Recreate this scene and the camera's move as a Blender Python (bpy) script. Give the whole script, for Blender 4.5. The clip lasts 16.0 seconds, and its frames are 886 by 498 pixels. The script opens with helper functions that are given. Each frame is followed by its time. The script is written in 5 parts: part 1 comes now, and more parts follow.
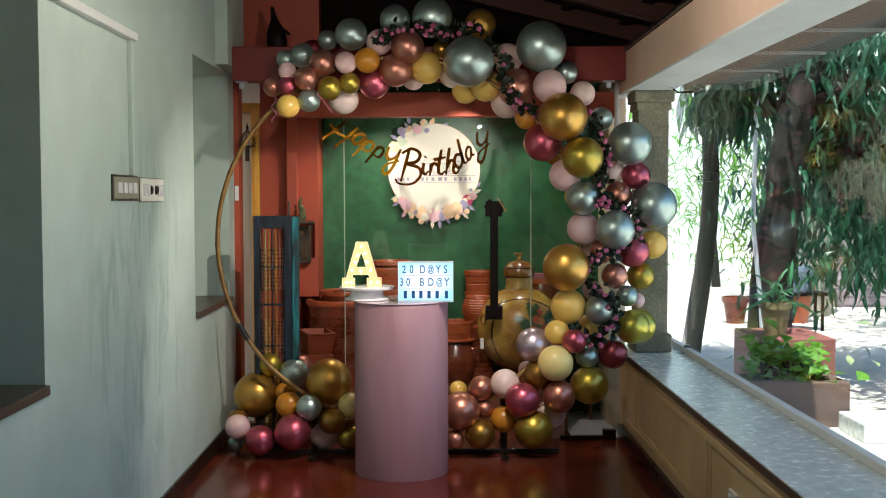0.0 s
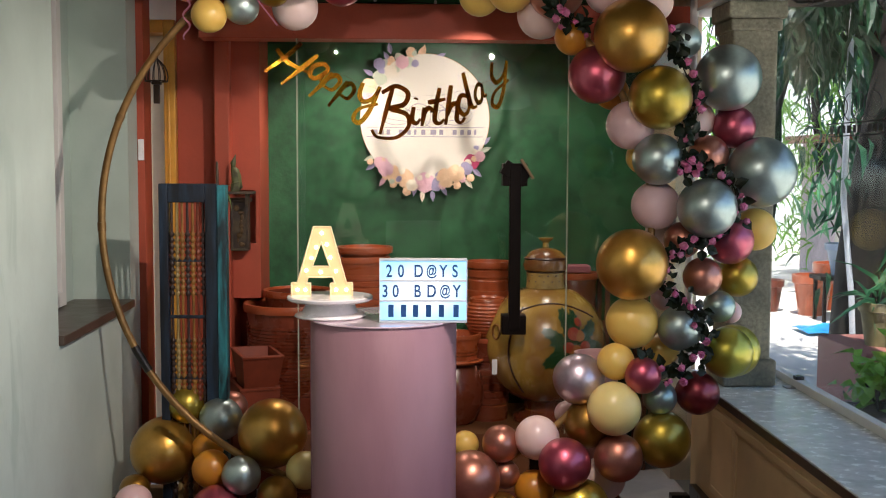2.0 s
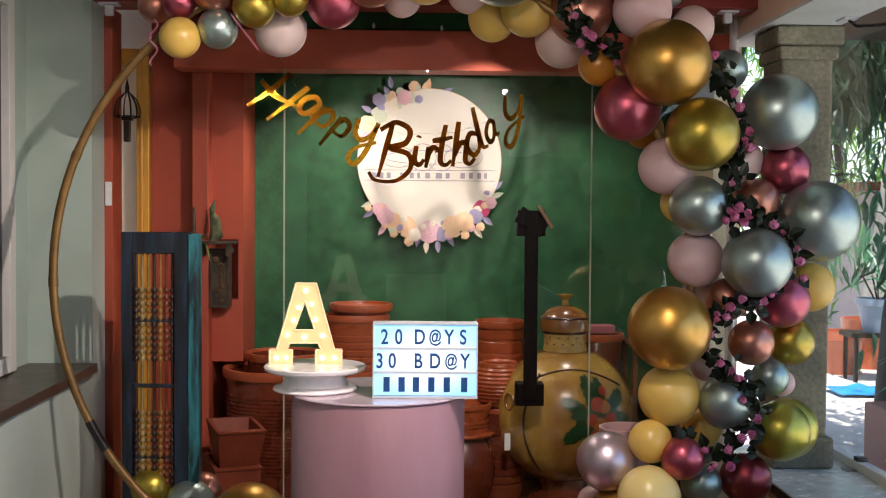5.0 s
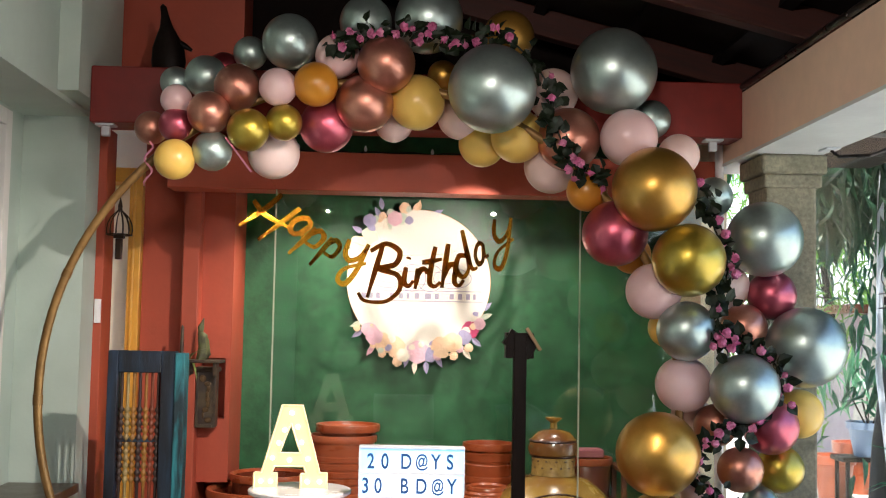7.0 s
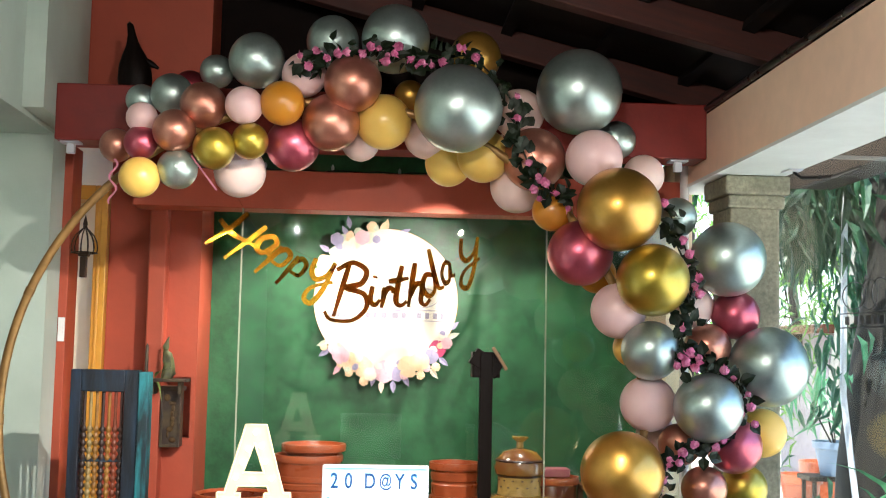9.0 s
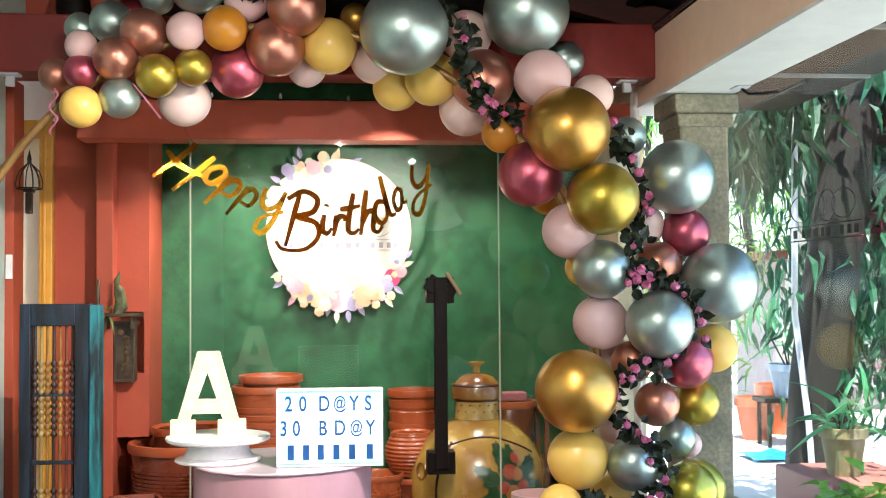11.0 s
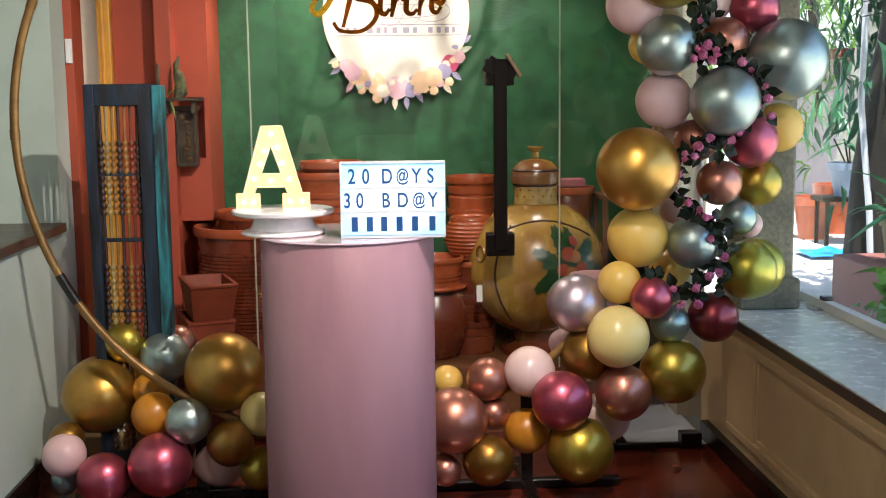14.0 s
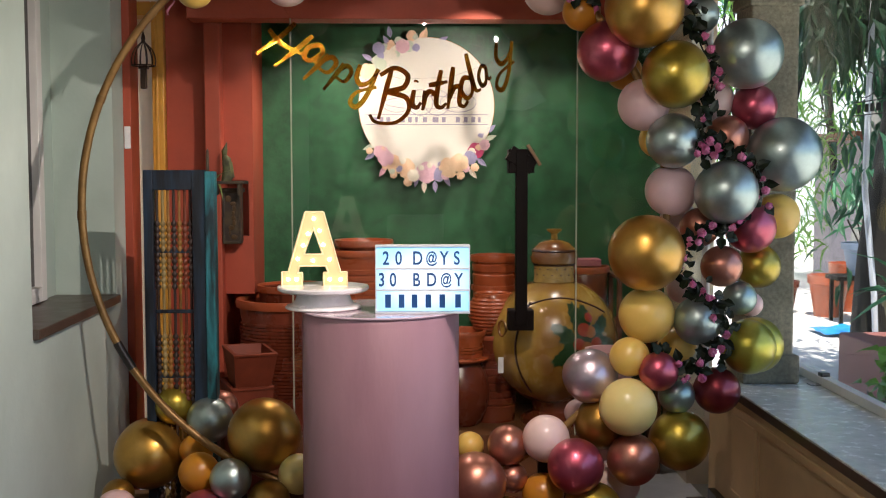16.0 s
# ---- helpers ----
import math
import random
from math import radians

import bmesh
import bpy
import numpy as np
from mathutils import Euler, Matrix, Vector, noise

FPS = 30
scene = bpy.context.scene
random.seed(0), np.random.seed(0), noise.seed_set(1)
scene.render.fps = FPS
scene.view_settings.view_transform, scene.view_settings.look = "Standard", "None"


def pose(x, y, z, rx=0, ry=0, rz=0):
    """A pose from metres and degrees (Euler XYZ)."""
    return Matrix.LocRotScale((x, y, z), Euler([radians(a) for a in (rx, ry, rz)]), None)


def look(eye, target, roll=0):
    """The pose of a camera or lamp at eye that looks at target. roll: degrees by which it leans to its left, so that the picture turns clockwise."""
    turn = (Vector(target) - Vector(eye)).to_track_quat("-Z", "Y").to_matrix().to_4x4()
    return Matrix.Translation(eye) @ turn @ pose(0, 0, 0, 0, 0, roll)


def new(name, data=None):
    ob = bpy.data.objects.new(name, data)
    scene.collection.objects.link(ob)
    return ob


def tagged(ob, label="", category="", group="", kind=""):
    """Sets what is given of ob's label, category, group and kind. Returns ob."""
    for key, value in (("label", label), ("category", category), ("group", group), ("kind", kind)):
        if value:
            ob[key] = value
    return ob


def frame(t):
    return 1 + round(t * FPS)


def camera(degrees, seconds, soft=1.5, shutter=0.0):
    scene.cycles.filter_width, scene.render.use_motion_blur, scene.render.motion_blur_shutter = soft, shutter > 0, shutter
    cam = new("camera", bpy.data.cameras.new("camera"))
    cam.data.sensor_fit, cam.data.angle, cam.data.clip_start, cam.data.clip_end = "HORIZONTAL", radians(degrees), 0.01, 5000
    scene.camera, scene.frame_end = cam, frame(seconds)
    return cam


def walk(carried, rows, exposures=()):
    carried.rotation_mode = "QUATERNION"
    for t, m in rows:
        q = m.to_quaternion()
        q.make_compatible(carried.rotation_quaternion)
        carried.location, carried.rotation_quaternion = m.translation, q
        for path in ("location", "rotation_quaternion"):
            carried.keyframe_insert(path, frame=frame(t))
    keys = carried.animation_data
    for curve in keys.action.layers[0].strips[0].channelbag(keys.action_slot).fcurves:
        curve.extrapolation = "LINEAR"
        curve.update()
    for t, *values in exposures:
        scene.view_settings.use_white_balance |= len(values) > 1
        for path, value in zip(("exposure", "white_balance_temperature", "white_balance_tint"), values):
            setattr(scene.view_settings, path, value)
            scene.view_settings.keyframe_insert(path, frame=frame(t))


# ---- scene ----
cam = camera(42.8, 16.0, soft=1.1)
# seconds, x, y, z, pitch, roll, yaw
ROWS = [
    (0.0, 0.104, -2.866, 1.519, -2.58, 0.18, -0.51),
    (0.5, -0.014, -2.350, 1.588, -3.46, -0.04, -1.43),
    (1.0, -0.043, -1.693, 1.562, -3.60, -0.37, -1.99),
    (1.5, -0.041, -1.097, 1.532, -3.98, -0.31, -2.39),
    (2.0, -0.027, -0.607, 1.508, -4.44, -0.20, -2.33),
    (2.5, -0.011, -0.187, 1.495, -4.77, -0.17, -2.34),
    (3.0, -0.002, 0.007, 1.486, -4.74, -0.01, -2.13),
    (5.5, 0.000, 0.000, 1.500, -0.70, -0.54, -2.07),
    (6.0, -0.003, -0.005, 1.503, 0.73, -0.67, -2.18),
    (6.5, -0.001, -0.012, 1.509, 2.39, -0.90, -2.10),
    (7.0, 0.003, -0.012, 1.519, 3.91, -1.07, -2.50),
    (7.5, 0.007, -0.014, 1.522, 4.86, -1.12, -2.23),
    (8.0, 0.003, -0.015, 1.524, 4.84, -1.15, -2.65),
    (8.5, 0.011, -0.020, 1.523, 4.98, -1.40, -3.39),
    (11.0, 0.055, -0.004, 1.462, 1.93, 0.43, -5.88),
    (11.5, 0.054, -0.002, 1.439, 0.27, 0.71, -5.80),
    (12.0, 0.057, -0.001, 1.418, -1.27, 1.42, -5.66),
    (12.5, 0.053, -0.000, 1.401, -2.79, 1.62, -5.17),
    (13.0, 0.042, 0.003, 1.375, -4.33, 1.72, -4.33),
    (13.5, 0.036, -0.003, 1.359, -6.43, 1.20, -3.71),
    (14.0, 0.028, 0.002, 1.353, -7.59, 0.68, -3.23),
    (14.5, 0.022, 0.009, 1.356, -7.18, 0.43, -3.03),
    (15.0, 0.027, 0.009, 1.358, -6.58, 0.32, -2.25),
    (15.5, 0.025, 0.005, 1.365, -5.78, 0.55, -2.23),
    (16.0, 0.007, -0.346, 1.413, -3.99, 0.07, -1.94),
]
EXPOSURES = [  # seconds, stops, white balance
    (0.0, 1.2, 6150, 12), (0.5, 1.06, 6200, 16), (1.5, 1.08, 6250, 21), (3.0, 1.02, 6300, 22), (5.5, 1.08, 6300, 24), (7.0, 1.64, 6250, 20), (8.5, 2.17, 6100, 15), (11.0, 2.2, 6000, 13),
    (12.5, 2.08, 6000, 14), (13.5, 1.72, 6150, 16), (14.5, 1.4, 6250, 20), (15.4, 1.06, 6250, 21), (16.0, 1.1, 6300, 22)]
walk(cam, [(t, pose(x, y, z, 90 + pitch, roll, yaw)) for t, x, y, z, pitch, roll, yaw in ROWS], EXPOSURES)

# ---- daylight ----
SUN_UP, SUN_ROUND = radians(70), radians(195)
world = bpy.data.worlds.new("world")
scene.world = world
world.use_nodes = True
sky = world.node_tree.nodes.new("ShaderNodeTexSky")
sky.sky_type, sky.sun_disc, sky.sun_elevation, sky.sun_rotation = "NISHITA", False, SUN_UP, SUN_ROUND
world.node_tree.links.new(sky.outputs[0], world.node_tree.nodes["Background"].inputs[0])
world.node_tree.nodes["Background"].inputs[1].default_value = 0.15


def lamp(name, kind, at, target, power, colour, size=0.1, spot=60):
    data = bpy.data.lights.new(name, kind)
    data.energy, data.color = power, colour
    if kind == "AREA":
        data.size = size
    elif kind == "SUN":
        data.angle = radians(0.6)
    else:
        data.shadow_soft_size = size
    if kind == "SPOT":
        data.spot_size, data.spot_blend = radians(spot), 0.7
    ob = new(name, data)
    ob.matrix_world = look(at, target)
    return ob


d = Vector((math.sin(SUN_ROUND) * math.cos(SUN_UP), math.cos(SUN_ROUND) * math.cos(SUN_UP), math.sin(SUN_UP)))
lamp("sun", "SUN", d * 30, (0, 0, 0), 5.0, (1.0, 0.95, 0.86))
WARM = (1.0, 0.88, 0.73)
lamp("sign_spot_light", "SPOT", (0.42, 4.12, 2.0), (0.12, 5.05, 1.66), 14, WARM, 0.008, 68)
lamp("bay_spot_light", "SPOT", (-0.3, 4.67, 2.14), (-0.25, 4.95, 0.6), 13, WARM, 0.006, 120)
lamp("bay_spot_light", "SPOT", (0.72, 4.67, 2.14), (0.68, 4.9, 0.6), 10, WARM, 0.006, 110)
# Added fill lamps, out of view, brightening the arch, lower left and hall.
lamp("hall_fill_spot", "SPOT", (-0.5, 0.6, 2.35), (0.15, 4.0, 1.9), 16, WARM, 0.006, 56)
lamp("hall_fill_spot", "SPOT", (0.45, 2.2, 2.5), (-0.72, 3.85, 0.42), 78, WARM, 0.006, 84)
lamp("hall_fill_point", "POINT", (0.15, 1.1, 2.45), (0, 0, 0), 20, WARM, 0.008)
# ---- materials ----
def rgb(h):
    """Linear colour from a hex code."""
    v = [int(h[i:i + 2], 16) / 255 for i in (0, 2, 4)]
    return tuple(c / 12.92 if c < 0.04045 else ((c + 0.055) / 1.055) ** 2.4 for c in v)


def nd(tree, kind, **inputs):
    n = tree.nodes.new("ShaderNode" + kind)
    for k, v in inputs.items():
        n.inputs[k.replace("_", " ")].default_value = v
    return n


def mat(name, colour, rough=0.55, metal=0.0, var=0.12, grain=14.0, stain=1.6, stain_amt=0.15, bump=0.15, bump_scale=70.0,
        second=None, stretch=(1, 1, 1), coat=0.0, spec=0.5, hue_var=0.0, rough_var=0.12):
    """Principled surface with grain and stains at two scales, relief and uneven gloss."""
    m = bpy.data.materials.new(name)
    m.use_nodes = True
    t = m.node_tree
    p = t.nodes["Principled BSDF"]
    L = t.links.new
    co = nd(t, "TexCoord")
    info = nd(t, "ObjectInfo")
    add = nd(t, "VectorMath")
    add.operation = "ADD"
    mul = nd(t, "VectorMath")
    mul.operation = "MULTIPLY"
    mul.inputs[1].default_value = stretch
    sc = nd(t, "Math")
    sc.operation = "MULTIPLY"
    sc.inputs[1].default_value = 37.0
    L(info.outputs["Random"], sc.inputs[0])
    L(co.outputs["Object"], mul.inputs[0])
    L(mul.outputs[0], add.inputs[0])
    L(sc.outputs[0], add.inputs[1])
    n1 = nd(t, "TexNoise", Scale=grain, Detail=6.0, Roughness=0.6)
    n2 = nd(t, "TexNoise", Scale=stain, Detail=5.0, Roughness=0.55, Distortion=0.4)
    n3 = nd(t, "TexNoise", Scale=bump_scale, Detail=4.0)
    for n in (n1, n2, n3):
        L(add.outputs[0], n.inputs["Vector"])
    r1 = nd(t, "ValToRGB")
    r1.color_ramp.elements[0].position, r1.color_ramp.elements[1].position = 0.3, 0.7
    lo = tuple(max(0, c * (1 - var)) for c in colour)
    hi = tuple(min(1, c * (1 + var)) for c in colour)
    r1.color_ramp.elements[0].color, r1.color_ramp.elements[1].color = (*lo, 1), (*hi, 1)
    L(n1.outputs[0], r1.inputs[0])
    r2 = nd(t, "ValToRGB")
    r2.color_ramp.elements[0].position, r2.color_ramp.elements[1].position = 0.42, 0.68
    r2.color_ramp.elements[0].color, r2.color_ramp.elements[1].color = (0, 0, 0, 1), (stain_amt,) * 3 + (1,)
    L(n2.outputs[0], r2.inputs[0])
    mix = nd(t, "Mix")
    mix.data_type = "RGBA"
    sec = second or tuple(c * 0.45 for c in colour)
    mix.inputs[7].default_value = (*sec, 1)
    L(r2.outputs[0], mix.inputs[0])
    L(r1.outputs[0], mix.inputs[6])
    out = mix.outputs[2]
    if hue_var:
        hs = nd(t, "HueSaturation")
        mr = nd(t, "MapRange")
        mr.inputs[3].default_value, mr.inputs[4].default_value = 1 - hue_var, 1 + hue_var
        L(info.outputs["Random"], mr.inputs[0])
        L(mr.outputs[0], hs.inputs["Value"])
        L(out, hs.inputs["Color"])
        out = hs.outputs[0]
    L(out, p.inputs["Base Color"])
    mr2 = nd(t, "MapRange")
    mr2.inputs[3].default_value, mr2.inputs[4].default_value = max(0.02, rough - rough_var), min(1, rough + rough_var)
    L(n1.outputs[0], mr2.inputs[0])
    L(mr2.outputs[0], p.inputs["Roughness"])
    p.inputs["Metallic"].default_value = metal
    p.inputs["Specular IOR Level"].default_value = spec
    p.inputs["Coat Weight"].default_value = coat
    p.inputs["Coat Roughness"].default_value = 0.08
    if bump:
        b = nd(t, "Bump", Strength=bump, Distance=0.004)
        L(n3.outputs[0], b.inputs["Height"])
        L(b.outputs[0], p.inputs["Normal"])
    return m


def plain(name, colour, rough=0.4, metal=0.0, **more):
    return mat(name, colour, rough, metal, var=0.05, stain_amt=0.05, bump=0.03, **more)


def glow(name, colour, strength):
    m = bpy.data.materials.new(name)
    m.use_nodes = True
    p = m.node_tree.nodes["Principled BSDF"]
    p.inputs["Base Color"].default_value = (*[c * 0.4 for c in colour], 1)
    p.inputs["Emission Color"].default_value = (*colour, 1)
    p.inputs["Emission Strength"].default_value = strength
    return m


def glass_mat(name, tint=(0.97, 1.0, 0.98), gain=1.0):
    m = bpy.data.materials.new(name)
    m.use_nodes = True
    t = m.node_tree
    t.nodes.remove(t.nodes["Principled BSDF"])
    tr = nd(t, "BsdfTransparent")
    tr.inputs[0].default_value = (*tint, 1)
    gl = nd(t, "BsdfGlossy")
    gl.inputs["Roughness"].default_value = 0.0
    fr = nd(t, "LayerWeight")
    fr.inputs[0].default_value = 0.5
    pw = nd(t, "Math")
    pw.operation = "POWER"
    pw.inputs[1].default_value = 5.0
    k = nd(t, "MapRange")
    k.inputs[3].default_value, k.inputs[4].default_value = 0.042 * gain, 0.45
    mx = nd(t, "MixShader")
    L = t.links.new
    L(fr.outputs["Facing"], pw.inputs[0])
    L(pw.outputs[0], k.inputs[0])
    L(k.outputs[0], mx.inputs[0])
    L(tr.outputs[0], mx.inputs[1])
    L(gl.outputs[0], mx.inputs[2])
    L(mx.outputs[0], t.nodes["Material Output"].inputs[0])
    return m


M_TEAL = mat("pale_teal_plaster", rgb("b7c6bb"), 0.6, var=0.06, grain=5, stain=1.1, stain_amt=0.35, second=rgb("8fa69b"), bump=0.2, bump_scale=40)


def wall_streaks(m, middle, half, dark):
    """Soft darker downward streaks mixed into the colour of one stretch of a plaster wall."""
    t = m.node_tree
    p = t.nodes["Principled BSDF"]
    L = t.links.new
    src = p.inputs["Base Color"].links[0].from_socket
    co = nd(t, "TexCoord")
    st = nd(t, "Mapping", Scale=(1.0, 5.0, 1.5))
    no = nd(t, "TexNoise", Scale=1.5, Detail=5.0, Roughness=0.55, Distortion=1.1)
    ra = nd(t, "ValToRGB")
    ra.color_ramp.elements[0].position, ra.color_ramp.elements[1].position = 0.47, 0.62
    sp = nd(t, "Mapping", Scale=(0.0, 1 / half[0], 1 / half[1]), Location=(0.0, -middle[0] / half[0], -middle[1] / half[1]))
    gr = nd(t, "TexGradient")
    gr.gradient_type = "SPHERICAL"
    r2 = nd(t, "ValToRGB")
    r2.color_ramp.elements[1].position = 0.45
    mu = nd(t, "Math")
    mu.operation = "MULTIPLY"
    sc = nd(t, "Math")
    sc.operation = "MULTIPLY"
    sc.inputs[1].default_value = 0.72
    mx = nd(t, "Mix")
    mx.data_type = "RGBA"
    mx.inputs[7].default_value = (*dark, 1)
    L(co.outputs["Object"], st.inputs[0])
    L(st.outputs[0], no.inputs["Vector"])
    L(no.outputs[0], ra.inputs[0])
    L(co.outputs["Object"], sp.inputs[0])
    L(sp.outputs[0], gr.inputs[0])
    L(gr.outputs[0], r2.inputs[0])
    L(ra.outputs[0], mu.inputs[0])
    L(r2.outputs[0], mu.inputs[1])
    L(mu.outputs[0], sc.inputs[0])
    L(sc.outputs[0], mx.inputs[0])
    L(src, mx.inputs[6])
    L(mx.outputs[2], p.inputs["Base Color"])


wall_streaks(M_TEAL, (2.25, 1.0), (1.0, 0.95), rgb("8da397"))
M_RED = mat("terracotta_red_plaster", rgb("a8492f"), 0.6, var=0.1, grain=6, stain_amt=0.3, second=rgb("7e3522"), bump=0.2, bump_scale=45)
M_DARKRED = mat("dark_red_painted_beam", rgb("7c2118"), 0.5, var=0.12, stain_amt=0.3, bump=0.15)
M_GREEN = mat("green_plaster", rgb("1d5230"), 0.42, var=0.38, grain=16, stain=3.0, stain_amt=0.4, second=rgb("386f49"), bump=0.5, bump_scale=30)
M_CREAM = mat("cream_paint", rgb("e2d2b4"), 0.55, var=0.05, stain_amt=0.12)
M_OCHRE = mat("ochre_painted_wall", rgb("c6ab80"), 0.55, var=0.08, grain=7, stain_amt=0.3, second=rgb("86683f"))
M_WHITE = mat("white_paint", rgb("dcdcd6"), 0.5, var=0.04, stain_amt=0.12)
M_PEACH = mat("peach_painted_beam", rgb("e6c6ae"), 0.55, var=0.05, stain_amt=0.12)
M_FLOOR = mat("red_oxide_floor", rgb("5e2213"), 0.22, var=0.2, grain=6, stain=1.8, stain_amt=0.55, second=rgb("2a0e08"), bump=0.05, coat=0.3)
M_BLACK = mat("black_skirting", rgb("16120f"), 0.3, var=0.2, stain_amt=0.2)
M_SILL = mat("grey_kota_stone", rgb("d6e0dd"), 0.25, var=0.2, grain=24, stain=9, stain_amt=0.4, second=rgb("8fa3a2"), bump=0.12)
M_DARKSILL = mat("dark_stone_sill", rgb("4a3f35"), 0.35, var=0.2, stain_amt=0.4)
M_GRANITE = mat("rough_granite", rgb("83806c"), 0.85, var=0.35, grain=60, stain=4, stain_amt=0.45, second=rgb("4f4c3e"), bump=0.8, bump_scale=45)
M_ROOF = mat("dark_roof_boards", rgb("150e0b"), 0.9, var=0.4, stain_amt=0.4, spec=0.2)
M_RAFTER = mat("red_brown_rafter", rgb("40190f"), 0.7, var=0.4, grain=10, stretch=(0.4, 4, 4), stain_amt=0.3)
M_GLASS = glass_mat("clear_glass")
M_JOINT = plain("clear_joint_strip", rgb("a3a892"), 0.3)
# ---- mesh helpers ----
def box(bm, x0, y0, z0, x1, y1, z1, bevel=0.0):
    g = bmesh.ops.create_cube(bm, size=1.0, matrix=Matrix.LocRotScale(((x0 + x1) / 2, (y0 + y1) / 2, (z0 + z1) / 2), None, (abs(x1 - x0), abs(y1 - y0), abs(z1 - z0))))
    if bevel:
        es = {e for v in g["verts"] for e in v.link_edges}
        bmesh.ops.bevel(bm, geom=list(es), offset=bevel, segments=2, profile=0.5, affect="EDGES")
    return bm


def boxes(*items, bevel=0.0):
    bm = bmesh.new()
    for i in items:
        box(bm, *i, bevel=bevel)
    return bm


def lathe(profile, n=40, bm=None, at=(0, 0, 0)):
    """Turned form round z from (radius, height) pairs, from the bottom up."""
    bm = bm or bmesh.new()
    rings = []
    for r, z in profile:
        rings.append([bm.verts.new((at[0] + r * math.cos(2 * math.pi * i / n), at[1] + r * math.sin(2 * math.pi * i / n), at[2] + z)) for i in range(n)] if r > 1e-5
                     else [bm.verts.new((at[0], at[1], at[2] + z))])
    for a, b in zip(rings, rings[1:]):
        for i in range(n):
            j = (i + 1) % n
            if len(a) == 1 and len(b) > 1:
                bm.faces.new((a[0], b[j], b[i]))
            elif len(b) == 1 and len(a) > 1:
                bm.faces.new((a[i], a[j], b[0]))
            elif len(a) > 1:
                bm.faces.new((a[i], a[j], b[j], b[i]))
    return bm


def tube(path, r, n=10, bm=None, closed=False, taper=None):
    """A round bar along a list of points."""
    bm = bm or bmesh.new()
    pts = [Vector(p) for p in path]
    rings = []
    for k, p in enumerate(pts):
        a = pts[k - 1] if (k or closed) else p
        b = pts[(k + 1) % len(pts)] if (k < len(pts) - 1 or closed) else p
        t = (b - a).normalized()
        u = t.cross(Vector((0.13, 0.97, 0.21))).normalized()
        v = t.cross(u)
        rr = r if taper is None else r * taper(k / (len(pts) - 1))
        rings.append([bm.verts.new(p + rr * (u * math.cos(2 * math.pi * i / n) + v * math.sin(2 * math.pi * i / n))) for i in range(n)])
    pairs = list(zip(rings, rings[1:] + ([rings[0]] if closed else [])))
    for a, b in pairs if closed else list(zip(rings, rings[1:])):
        for i in range(n):
            j = (i + 1) % n
            bm.faces.new((a[i], a[j], b[j], b[i]))
    if not closed:
        bm.faces.new(rings[0][::-1])
        bm.faces.new(rings[-1])
    return bm


def finish(name, bm, material, smooth=False):
    bmesh.ops.recalc_face_normals(bm, faces=bm.faces)
    me = bpy.data.meshes.new(name)
    bm.to_mesh(me)
    bm.free()
    if smooth:
        me.polygons.foreach_set("use_smooth", [True] * len(me.polygons))
        me.set_sharp_from_angle(angle=radians(40))
    me.materials.append(material)
    return me


def thing(name, label="", category="", at=(0, 0, 0), rz=0, group="", kind="", bm=None, material=None, smooth=False):
    """A top-level thing: a mesh, or an Empty at its base."""
    ob = new(name, finish(name, bm, material, smooth) if bm else None)
    ob.matrix_basis = pose(*at, 0, 0, rz)
    return tagged(ob, label, category, group, kind)


def part(name, bm, material, parent, label="", smooth=False, m=None):
    ob = new(name, finish(name, bm, material, smooth) if isinstance(bm, bmesh.types.BMesh) else bm)
    ob.parent = parent
    if m is not None:
        ob.matrix_basis = m
    if label:
        ob["label"] = label
    return ob


def structure(name, bm, material, label="", category="", smooth=False):
    return thing(name, label, category, bm=bm, material=material, kind="structure", smooth=smooth)
# ---- the room ----
LW = -1.205     # face of the teal wall
BACK = -5.2     # wall behind the walk
NEAR, FAR = 3.35, 4.42   # window recess in the teal wall
structure("floor", boxes((-1.5, BACK, -0.2, 1.45, 4.22, 0), (-1.5, 4.22, -0.2, 0.98, 4.46, 0)), M_FLOOR, "glossy worn red oxide floor", "floor")
wl = LW - 0.32
structure("wall_west", boxes(
    (wl, BACK, -0.2, LW, 4.6, 0.86), (wl, BACK, 2.31, LW, 4.6, 3.6), (wl, BACK, 0.86, LW, -0.6, 2.31),
    (wl, 0.93, 0.86, LW, NEAR, 2.31), (wl, FAR, 0.86, LW, 4.6, 2.31),
    (wl, NEAR, 0.86, LW - 0.25, FAR, 2.31), (wl, -0.6, 0.86, LW - 0.22, 0.93, 2.31)), M_TEAL, "pale teal painted plaster wall with two deep recesses", "wall")
# Added back wall, never in view; its dark colour keeps the glass reflections low.
structure("wall_south", boxes((-1.6, BACK - 0.2, -0.2, 3.2, BACK, 3.6)), M_RAFTER, "plain unseen wall behind, dark to keep reflections low", "wall")
structure("baseboard", boxes((LW, BACK, 0, LW + 0.012, 4.55, 0.09)), M_BLACK, "glossy black skirting along the teal wall", "skirting")
structure("recess_sill", boxes((LW - 0.25, NEAR + 0.002, 0.86, LW + 0.02, FAR - 0.002, 0.895), bevel=0.004), M_DARKSILL, "dark polished stone sill in the recess", "sill")
structure("recess_sill", boxes((LW - 0.22, -0.598, 0.86, LW + 0.02, 0.928, 0.895), bevel=0.004), M_DARKSILL, "dark polished stone sill in the nearer recess", "sill")
